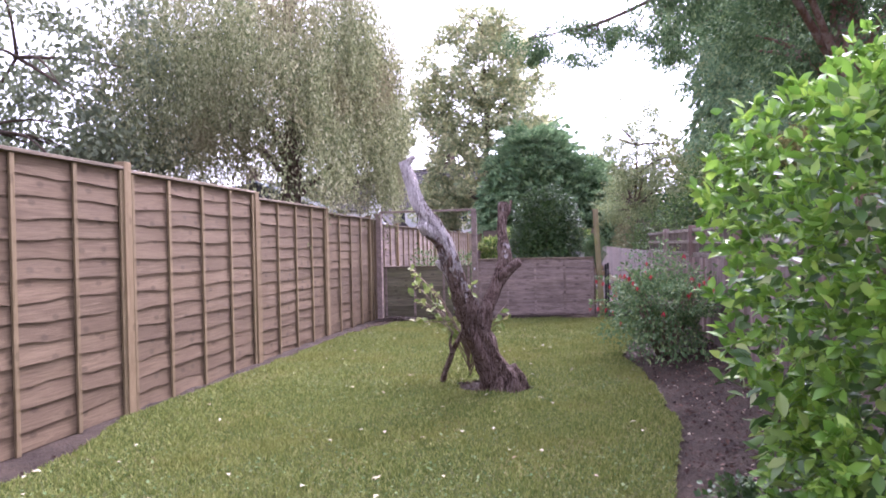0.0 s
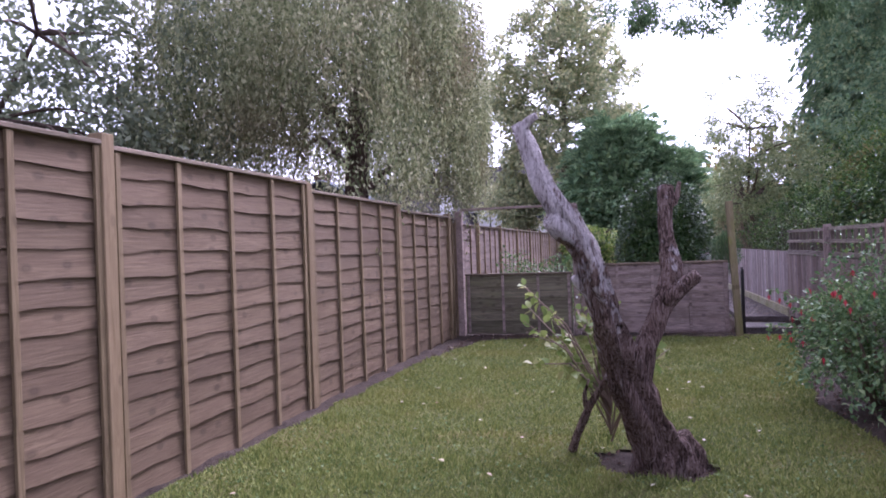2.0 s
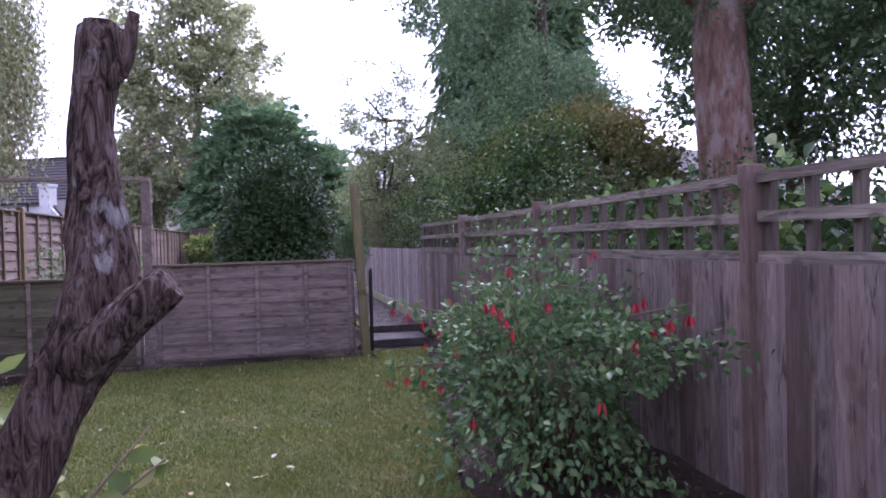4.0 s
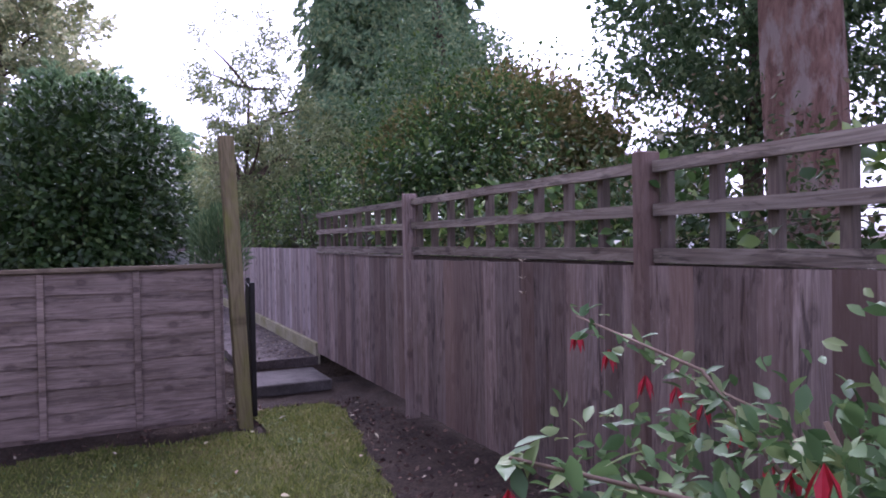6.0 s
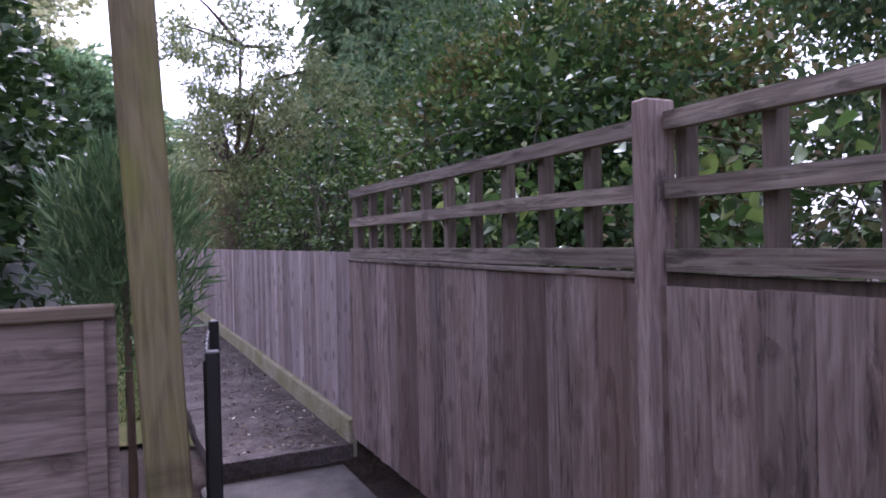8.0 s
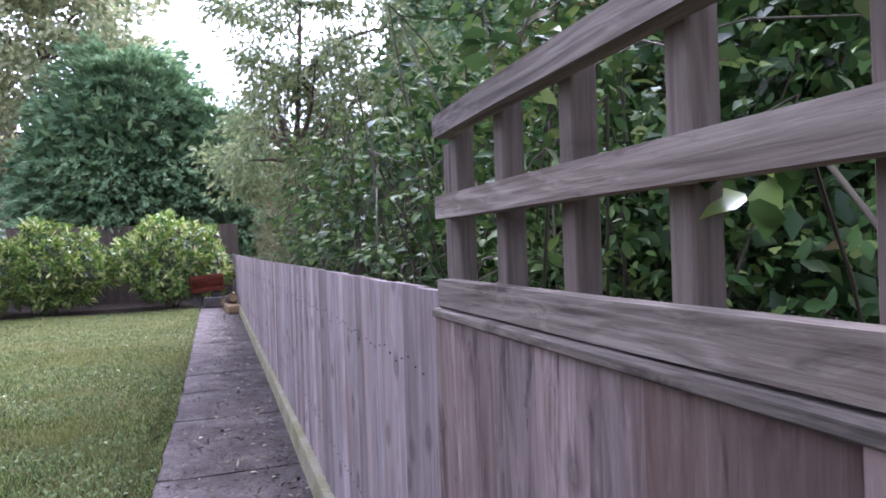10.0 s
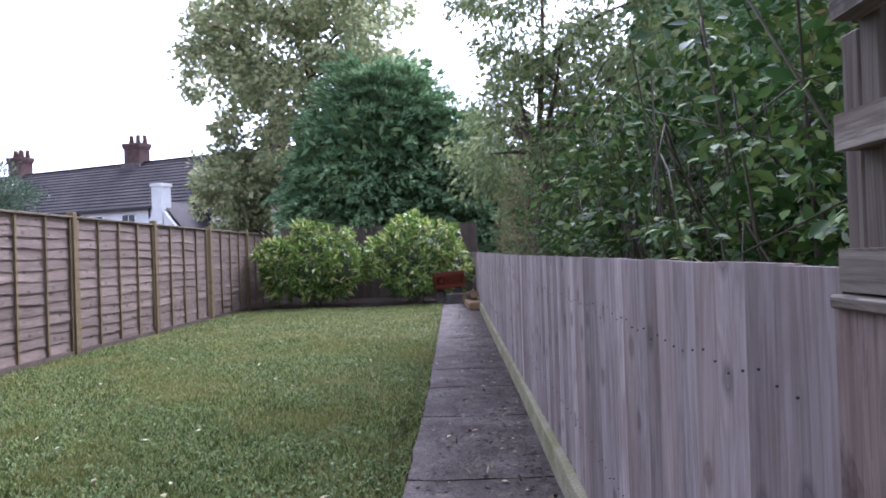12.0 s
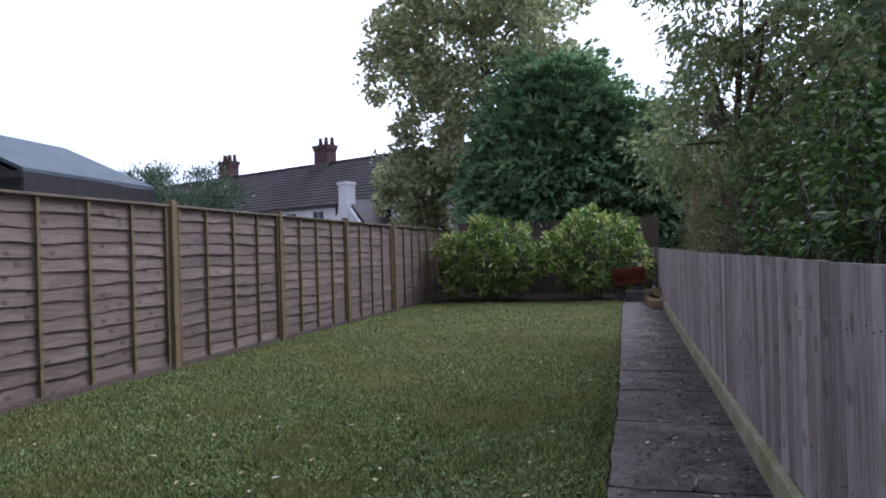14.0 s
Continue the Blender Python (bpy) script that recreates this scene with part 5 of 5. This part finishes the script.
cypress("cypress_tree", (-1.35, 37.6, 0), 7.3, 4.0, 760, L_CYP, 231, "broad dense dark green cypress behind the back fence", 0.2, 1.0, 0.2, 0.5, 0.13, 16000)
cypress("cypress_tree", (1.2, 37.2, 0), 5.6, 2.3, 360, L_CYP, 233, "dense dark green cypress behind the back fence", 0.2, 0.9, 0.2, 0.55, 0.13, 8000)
cypress("tall_conifer", (9.3, 32.0, 0), 17, 4.1, 800, L_TALL, 241, "very tall drooping grey-green conifer", 0.9, 1.35, 1.5, 0.6, 0.14, 9000)
tree("gum_tree", (2.9, 22.8, 0), [(0, 0, -0.1), (-0.35, 0, 1.4), (-0.6, -0.1, 2.3), (-0.5, 0, 3.4), (-0.45, 0.1, 4.4)], 0.075,
     [((-0.5, 0, 4.3), (1.45, 1.4, 1.8), 84, 105, 0.30, 0.10, 0.034), ((0.3, -0.6, 3.0), (1.3, 1.4, 1.2), 56, 100, 0.32, 0.10, 0.036), ((-0.7, 1.2, 2.7), (0.9, 1.5, 1.1), 50, 110, 0.34, 0.10, 0.036)], L_GUM, M_BARK, 251, "slender tree with narrow blue-green leaves", 10, 0.04, droop=0.7)
tree("olive_green_tree", (5.3, 17.6, 0), [(0, 0, -0.1), (0.1, 0, 1.2), (0, 0, 2.2), (0, 0, 3.0)], 0.14,
     [((0, 0, 2.1), (1.9, 2.2, 1.4), 360, 170, 0.40, 0.095, 0.05)], L_YEW, M_BARK, 261, "wide olive and bronze leaved tree", 8, 0.04, core=9000)
pine = tree("pine_tree", (4.52, 11.42, 0), [(0, 0, -0.1), (-0.03, 0, 1.5), (-0.08, 0.05, 3.5), (-0.12, 0.1, 6.0), (-0.1, 0, 9.5), (0, 0, 12)], 0.36,
     [((-1.6, -1.6, 5.6), (2.6, 2.4, 1.0), 120, 150, 0.42, 0.085, 0.042), ((0.5, 0.8, 4.6), (2.4, 2.2, 1.5), 150, 150, 0.42, 0.085, 0.042), ((0, 0, 8.5), (3.2, 3.2, 2.4), 150, 110, 0.65, 0.11, 0.055)],
     L_DARK, M_REDBARK, 271, "big tree with a thick reddish trunk", 9, 0.07, droop=0.5)
# one long bough of the pine that reaches out over the garden
BOUGH = [(-0.1, 0.1, 6.0), (-1.2, 1.7, 6.5), (-2.4, 3.4, 6.4), (-3.6, 4.5, 6.25), (-5.2, 5.0, 6.2)]
part("bough", tube(BOUGH, [0.09, 0.07, 0.05, 0.035, 0.012], 8, 4, 0.12, 0, 0.25), M_BARK, pine)
for i, (at, rad, nc) in enumerate((((-4.2, 4.9, 5.95), (1.5, 0.9, 0.5), 56), ((-2.3, 3.7, 5.75), (0.9, 1.0, 0.6), 30))):
    P, d, C = clump_points(nc, 120, at, rad, 0.28, 275 + i)
    mesh_ob("crown", leafy(P, d, 0.085, 0.034, 277 + i, 0.7, 0.7), L_DARK, pine)
    for k in range(0, nc, 4):
        a = np.array(BOUGH[2 if i else 3 + (k // 4) % 2])
        part("twig", tube([a, (a + C[k]) / 2 + np.array((0, 0, 0.1)), C[k]], [0.016, 0.01, 0.004], 5), M_BARK, pine)
tree("dark_tree", (9.2, 10.5, 0), [(0, 0, -0.1), (0, 0, 2), (0.1, 0, 4), (0, 0, 6.5)], 0.2,
     [((0, 0, 4.2), (2.8, 2.6, 2.9), 300, 130, 0.6, 0.12, 0.065)], L_DARK, M_BARK, 281, "dark evergreen tree beyond the boundary fence", 8, 0.06)
tree("dark_tree", (8.8, 15.5, 0), [(0, 0, -0.1), (0, 0, 2), (0.1, 0, 4), (0, 0, 7)], 0.2,
     [((0, 0, 4.8), (2.4, 2.4, 2.6), 240, 130, 0.6, 0.12, 0.065)], L_DARK, M_BARK, 283, "dark evergreen tree beyond the boundary fence", 8, 0.06)

tree("tall_tree", (7.4, 23.6, 0), [(0, 0, -0.1), (0, 0, 4), (-0.2, 0, 8), (-0.2, 0, 12)], 0.24,
     [((-2.6, 0, 8.3), (2.0, 2.0, 1.9), 130, 100, 0.45, 0.13, 0.06), ((-0.2, 0, 4.6), (2.2, 2.2, 2.4), 200, 110, 0.5, 0.13, 0.06), ((0, 0, 10.5), (3.4, 3.2, 2.4), 150, 90, 0.6, 0.14, 0.07)],
     L_TALL, M_BARK, 291, "tall dark tree with long spreading boughs", 8, 0.07)

# ---- hedge and climbers behind the boundary fence ----


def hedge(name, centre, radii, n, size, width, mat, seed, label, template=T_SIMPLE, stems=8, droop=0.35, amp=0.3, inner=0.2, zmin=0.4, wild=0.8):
    # The core paints the hedge's shaded inside with darker leaves.
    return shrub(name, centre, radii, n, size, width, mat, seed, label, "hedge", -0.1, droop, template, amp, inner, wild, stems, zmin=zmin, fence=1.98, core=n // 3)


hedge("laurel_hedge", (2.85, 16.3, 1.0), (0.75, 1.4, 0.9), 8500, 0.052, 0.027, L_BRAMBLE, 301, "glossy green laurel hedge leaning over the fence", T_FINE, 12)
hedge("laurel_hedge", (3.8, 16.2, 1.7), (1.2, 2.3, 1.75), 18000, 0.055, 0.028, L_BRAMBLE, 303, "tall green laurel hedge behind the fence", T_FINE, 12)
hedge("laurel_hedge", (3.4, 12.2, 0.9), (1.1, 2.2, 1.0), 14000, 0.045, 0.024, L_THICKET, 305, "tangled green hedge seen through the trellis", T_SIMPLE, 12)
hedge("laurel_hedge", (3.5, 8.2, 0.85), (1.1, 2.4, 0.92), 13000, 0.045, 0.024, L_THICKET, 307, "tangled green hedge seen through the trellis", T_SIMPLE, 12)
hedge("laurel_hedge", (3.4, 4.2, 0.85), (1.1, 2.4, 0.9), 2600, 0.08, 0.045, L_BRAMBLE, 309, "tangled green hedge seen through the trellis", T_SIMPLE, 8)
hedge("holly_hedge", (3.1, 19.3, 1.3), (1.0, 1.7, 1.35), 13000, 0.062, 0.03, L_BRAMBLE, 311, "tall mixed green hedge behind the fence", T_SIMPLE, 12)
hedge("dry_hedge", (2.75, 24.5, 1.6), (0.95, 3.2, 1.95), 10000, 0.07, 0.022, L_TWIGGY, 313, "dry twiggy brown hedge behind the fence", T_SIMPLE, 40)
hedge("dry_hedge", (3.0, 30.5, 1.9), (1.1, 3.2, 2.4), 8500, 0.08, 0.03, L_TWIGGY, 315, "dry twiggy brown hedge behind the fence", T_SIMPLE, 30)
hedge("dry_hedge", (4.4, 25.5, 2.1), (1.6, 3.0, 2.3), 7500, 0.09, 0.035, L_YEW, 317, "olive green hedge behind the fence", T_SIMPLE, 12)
bramble("bramble", (2.45, 16.8, 0), (0.8, 1.5), 130, 2.4, 0.062, L_CLIMB, 321, "arching bramble stems leaning over the fence")
bramble("bramble", (2.6, 19.6, 0), (0.8, 1.5), 70, 2.3, 0.06, L_CLIMB, 323, "arching bramble stems leaning over the fence")
bramble("bramble", (2.5, 13.4, 0), (0.7, 1.6), 20, 2.0, 0.05, L_THICKET, 325, "arching bramble stems behind the trellis", 2.0)
bramble("bramble", (2.5, 9.5, 0), (0.7, 2.0), 24, 1.7, 0.05, L_THICKET, 327, "arching bramble stems behind the trellis", 2.0)
P, d, C = clump_points(120, 16, (2.03, 9.2, 1.22), (0.10, 6.0, 0.26), 0.14, 331)
tagged(mesh_ob("climbing_ivy", leafy(P, d, 0.06, 0.045, 333, 0.3, 0.9, T_FINE), L_HEDGE), "climbing leaves twined behind the trellis", "climber", kind="stuff")

dang = thing("dangling_leaves", pose(1.795, 11.08, 0.83), "three pale dead leaves dangling on a thread from the trellis", "leaves")
part("thread", tube([(0, 0, 0), (0.003, 0.004, 0.1), (0, 0, 0.2)], [0.0012, 0.0012, 0.0012], 5), M_TWIG, dang)
for i, z in enumerate((0.01, 0.085, 0.175)):
    mesh_ob("leaf", leaf_mesh("leaf", np.array([(0, 0, z), (0, 0, z)]), np.array([(-0.1, 1, 0.5), (-0.1, -1, 0.5)]), 0.035, 0.022, T_FINE, i, 0.6), M_LITTER, dang)

# ---- end of the upper garden ----
for (x, y, rx, ry, rz, cz, seed, n) in ((-2.45, 31.3, 1.34, 1.15, 1.10, 0.90, 341, 620), (0.15, 31.6, 1.28, 1.1, 1.10, 0.92, 343, 560)):
    # Dark inner crown: shade between the pale whorls, put into the leaf colour.
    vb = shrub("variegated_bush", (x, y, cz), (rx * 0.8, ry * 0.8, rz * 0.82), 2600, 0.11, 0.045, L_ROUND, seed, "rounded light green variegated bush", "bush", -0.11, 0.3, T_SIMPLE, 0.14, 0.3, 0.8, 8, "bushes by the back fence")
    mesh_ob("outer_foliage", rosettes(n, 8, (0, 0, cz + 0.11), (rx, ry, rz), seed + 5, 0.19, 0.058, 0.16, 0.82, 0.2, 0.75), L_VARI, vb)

crate = thing("red_crate", pose(0.98, 30.75, 0.262, 0, -4, 8), "old open red-painted timber crate on stone blocks", "crate")
for x0, x1, y0, y1, z0, z1 in ((-0.36, 0.36, -0.2, -0.18, 0.0, 0.09), (-0.36, 0.36, -0.2, -0.18, 0.30, 0.38), (-0.36, 0.36, 0.18, 0.2, 0.0, 0.38), (-0.36, 0.36, -0.18, 0.18, 0.0, 0.02)):
    part("panel", box(x0, x1, y0, y1, z0, z1, 0.004), M_REDBOX, crate)
for x in (-0.36, 0.33):
    part("corner_post", box(x, x + 0.03, -0.225, -0.2005, 0.0, 0.38, 0.003), M_REDBOX, crate)
    part("end_panel", box(x, x + 0.03, -0.18, 0.18, 0.021, 0.38, 0.003), M_REDBOX, crate)
for x, y, hx, hz, rz in ((0.74, 30.78, 0.10, 0.355, 4), (1.18, 30.76, 0.11, 0.37, -6), (1.18, 30.42, 0.27, 0.25, 3), (1.5, 30.9, 0.12, 0.2, 12)):
    blk = part("stone_block", box(-hx, hx, -0.1, 0.1, 0, hz, 0.025), M_STEP)
    blk.matrix_world = pose(x, y, -0.11, 0, 0, rz)
    tagged(blk, "rough grey stone block at the end of the path", "stone block", "stone blocks")
timber = part("timber_block", box(-0.13, 0.13, -0.55, 0.55, 0, 0.17, 0.02), M_LOG)
timber.matrix_world = pose(1.51, 28.85, -0.10, 0, 0, 5)
tagged(timber, "short thick weathered timber baulk lying on the path", "timber")
for i, (x, y, z, ln, rr) in enumerate(((1.50, 29.15, 0.165, 0.38, 0.095), (1.45, 29.95, 0.05, 0.3, 0.14))):
    lg = thing("log", pose(x, y, z, -6 if i == 0 else 0, 0, 6 - 16 * i), "sawn log lying by the fence", "log", "logs")
    part("bark", tube([(0, -ln, 0), (0, 0.0, 0.004), (0, ln, 0)], [rr, rr * 1.05, rr * 0.96], 16, i, 0.12, 0, 0.1, False), M_BARK, lg)
    part("cut_face", tube([(0, -ln - 0.003, 0), (0, -ln + 0.01, 0)], [rr * 0.93] * 2, 16), M_LOG, lg)
    part("cut_face", tube([(0, ln - 0.01, 0), (0, ln + 0.003, 0)], [rr * 0.91] * 2, 16), M_LOG, lg)

# ---- neighbours ----
shed = thing("neighbour_shed", pose(-11.4, 25.2, 0.36, 0, 0, 6), "dark timber shed with a blue-grey felt roof", "shed")
part("wall", box(-2.0, 2.0, -1.6, 1.6, -0.5, 2.35), M_BLACK, shed)
part("fascia", box(2.2, 2.26, -1.9, 1.9, 2.05, 2.39), M_BLACK, shed)
bm = bmesh.new()
for a, b in (((-2.25, 2.40), (0, 3.42)), ((0, 3.42), (2.25, 2.40))):
    vs = [bm.verts.new((x, y, z + dz)) for (x, z) in (a, b) for y in (-1.9, 1.9) for dz in (0, 0.07)]
    for q in ((0, 1, 3, 2), (4, 6, 7, 5), (0, 4, 5, 1), (2, 3, 7, 6), (0, 2, 6, 4), (1, 5, 7, 3)):
        bm.faces.new([vs[i] for i in q])
bmesh.ops.recalc_face_normals(bm, faces=bm.faces)
part("roof", bm, M_FELT, shed)
for s in (-1, 1):
    bm = bmesh.new()
    vs = [bm.verts.new((x, s * 1.58, z)) for x, z in ((-2, 2.35), (2, 2.35), (0, 3.3))]
    vs += [bm.verts.new((x, s * 1.5, z)) for x, z in ((-2, 2.35), (2, 2.35), (0, 3.3))]
    for q in ((0, 1, 2), (3, 5, 4), (0, 3, 4, 1), (1, 4, 5, 2), (2, 5, 3, 0)):
        bm.faces.new([vs[i] for i in q])
    bmesh.ops.recalc_face_normals(bm, faces=bm.faces)
    part("gable", bm, M_BLACK, shed)
    part("fascia", box(-2.25, 2.25, s * 1.9, s * 1.9 + s * 0.03, 2.3, 2.42) if s > 0 else box(-2.25, 2.25, -1.93, -1.9, 2.3, 2.42), M_BLACK, shed)

tree("feathery_tree", (-15.9, 36.5, 0), [(0, 0, -0.1), (0, 0, 1.5), (0, 0, 3.6)], 0.14,
     [((0, 0, 2.9), (2.9, 2.0, 2.1), 190, 100, 0.55, 0.17, 0.045)], L_FEATHERY, M_BARK, 401, "feathery grey-green tree by the houses", 6, 0.04, droop=-0.6)

terrace = pose(-14.9, 54.3, -0.4, 0, 0, -20.2)


def house(k, x0, width, wall_mat):
    """One house of the terrace; its own x runs along the row, its back faces -y."""
    h = thing("terraced_house", terrace @ pose(x0, 0, 0), "terraced house with pale rendered wall and dark tiled roof", "house", "terrace of houses")
    eave, ridge, deep = 4.6, 7.75, 4.2
    part("wall", box(0, width - 0.004, -deep, deep, 0, eave), wall_mat, h)
    roof = part("roof", bmesh.new(), M_ROOF, h)
    bm = bmesh.new()
    courses, prof = 15, []
    for i in range(courses):
        t0, t1 = i / courses, (i + 1) / courses
        prof += [(-(deep + 0.3) * (1 - t), eave - 0.1 + (ridge - eave + 0.1) * t + dz) for t, dz in ((t0, 0.06), (t1, 0.0))]
    prof = [(-(deep + 0.3), eave - 0.14)] + prof + [(-y, z) for y, z in prof[::-1]] + [(deep + 0.3, eave - 0.14)]
    ra = [bm.verts.new((0, y, z)) for y, z in prof]
    rb = [bm.verts.new((width - 0.004, y, z)) for y, z in prof]
    for i in range(len(prof) - 1):
        bm.faces.new((ra[i], rb[i], rb[i + 1], ra[i + 1]))
    bm.faces.new(ra)
    bm.faces.new(rb[::-1])
    bmesh.ops.recalc_face_normals(bm, faces=bm.faces)
    bm.to_mesh(roof.data)
    bm.free()
    part("ridge_tiles", box(0, width - 0.004, -0.12, 0.12, ridge - 0.03, ridge + 0.07, 0.03), M_ROOF, h)
    part("gutter", box(0, width - 0.004, -deep - 0.36, -deep - 0.26, eave - 0.2, eave - 0.1), M_BLACK, h)
    for wx in (width * 0.25, width * 0.7):
        w = part("window", box(wx - 0.5, wx + 0.5, -deep - 0.03, -deep + 0.02, eave - 1.5, eave - 0.35), M_WHITEPAINT, h)
        part("pane", box(wx - 0.43, wx - 0.03, -deep - 0.045, -deep - 0.031, eave - 1.42, eave - 0.42), M_DARKPANE, w)
        part("pane", box(wx + 0.03, wx + 0.43, -deep - 0.045, -deep - 0.031, eave - 1.42, eave - 0.42), M_DARKPANE, w)
    part("downpipe", box(width - 0.1, width - 0.03, -deep - 0.08, -deep - 0.004, 0, eave - 0.15), M_BLACK, h)
    if k % 2 == 0:
        st = part("chimney", add_box(add_box(box(-0.62, 0.62, -0.42, 0.42, ridge - 0.8, ridge + 0.85), -0.67, 0.67, -0.47, 0.47, ridge + 0.85, ridge + 1.0), -0.71, 0.71, -0.51, 0.51, ridge + 1.0, ridge + 1.2), M_BRICK, h)
        part("flashing", box(-0.78, 0.78, -0.62, -0.47, ridge - 0.5, ridge - 0.05), M_STEP, st)
        for i in range(5):
            ob = part("chimney_pot", tube([(0, 0, 0), (0, 0, 0.44), (0, 0, 0.5)], [0.15, 0.115, 0.14], 10), M_POT, st)
            ob.location = (-0.54 + i * 0.27, 0.14 * (-1) ** i, ridge + 1.2)
    if k == 2:
        ext = part("extension", box(-3.40, -0.80, -deep - 2.6, -deep - 0.02, 0, 2.9), M_PINK, h)
        bm = bmesh.new()
        vs = [bm.verts.new(v) for v in ((-3.40, -deep - 2.6, 2.9), (-0.80, -deep - 2.6, 2.9), (-2.10, -deep - 2.6, 4.35), (-3.40, -deep - 2.4, 2.9), (-0.80, -deep - 2.4, 2.9), (-2.10, -deep - 2.4, 4.35))]
        for q in ((0, 1, 2), (3, 5, 4), (0, 3, 4, 1), (1, 4, 5, 2), (2, 5, 3, 0)):
            bm.faces.new([vs[i] for i in q])
        part("gable", bm, M_RENDER, ext)
        bm = bmesh.new()
        for a, b in (((-3.6, 2.8), (-2.1, 4.4)), ((-2.1, 4.4), (-0.6, 2.8))):
            vs = [bm.verts.new((x, y, z + dz)) for (x, z) in (a, b) for y in (-deep - 2.4, -deep) for dz in (0, 0.1)]
            for q in ((0, 1, 3, 2), (4, 6, 7, 5), (0, 4, 5, 1), (2, 3, 7, 6), (0, 2, 6, 4), (1, 5, 7, 3)):
                bm.faces.new([vs[i] for i in q])
        bmesh.ops.recalc_face_normals(bm, faces=bm.faces)
        part("extension_roof", bm, M_ROOF, ext)
        part("extension_chimney", add_box(box(-2.4, -1.8, -deep - 2.72, -deep - 2.1, 2.7, 5.2), -2.45, -1.75, -deep - 2.77, -deep - 2.05, 5.2, 5.35), M_RENDER, ext)
        w = part("window", box(-1.55, -1.0, -deep - 2.63, -deep - 2.58, 1.95, 2.8), M_WHITEPAINT, h)
        part("pane", box(-1.48, -1.07, -deep - 2.645, -deep - 2.631, 2.03, 2.72), M_DARKPANE, w)


for k in range(-4, 3):
    house(k, 6.4 + (k - 2) * 5.2, 5.2, M_RENDER)

bungalow = thing("neighbour_bungalow", pose(15, 27, -0.1, 0, 0, 20), "low neighbouring house with grey tiled roof", "house")
part("wall", box(-4, 4, -3, 3, 0, 2.3), M_RENDER, bungalow)
bm = bmesh.new()
vs = [bm.verts.new(v) for v in ((-4.4, -3.4, 2.25), (4.4, -3.4, 2.25), (4.4, 3.4, 2.25), (-4.4, 3.4, 2.25), (-4.4, 0, 4.3), (4.4, 0, 4.3))]
for q in ((0, 1, 5, 4), (2, 3, 4, 5), (0, 4, 3), (1, 2, 5), (3, 2, 1, 0)):
    bm.faces.new([vs[i] for i in q])
part("roof", bm, M_ROOF, bungalow)

# far belt of trees, so that the place closes behind the gardens
P, d, C = clump_points(260, 60, (14, 48, 3.0), (16, 5, 4.0), 1.3, 451)
tagged(mesh_ob("far_trees", leafy(P, d, 0.5, 0.3, 452, 0.2, 0.8), L_YEW), "distant olive green trees beyond the gardens", "trees", kind="stuff")
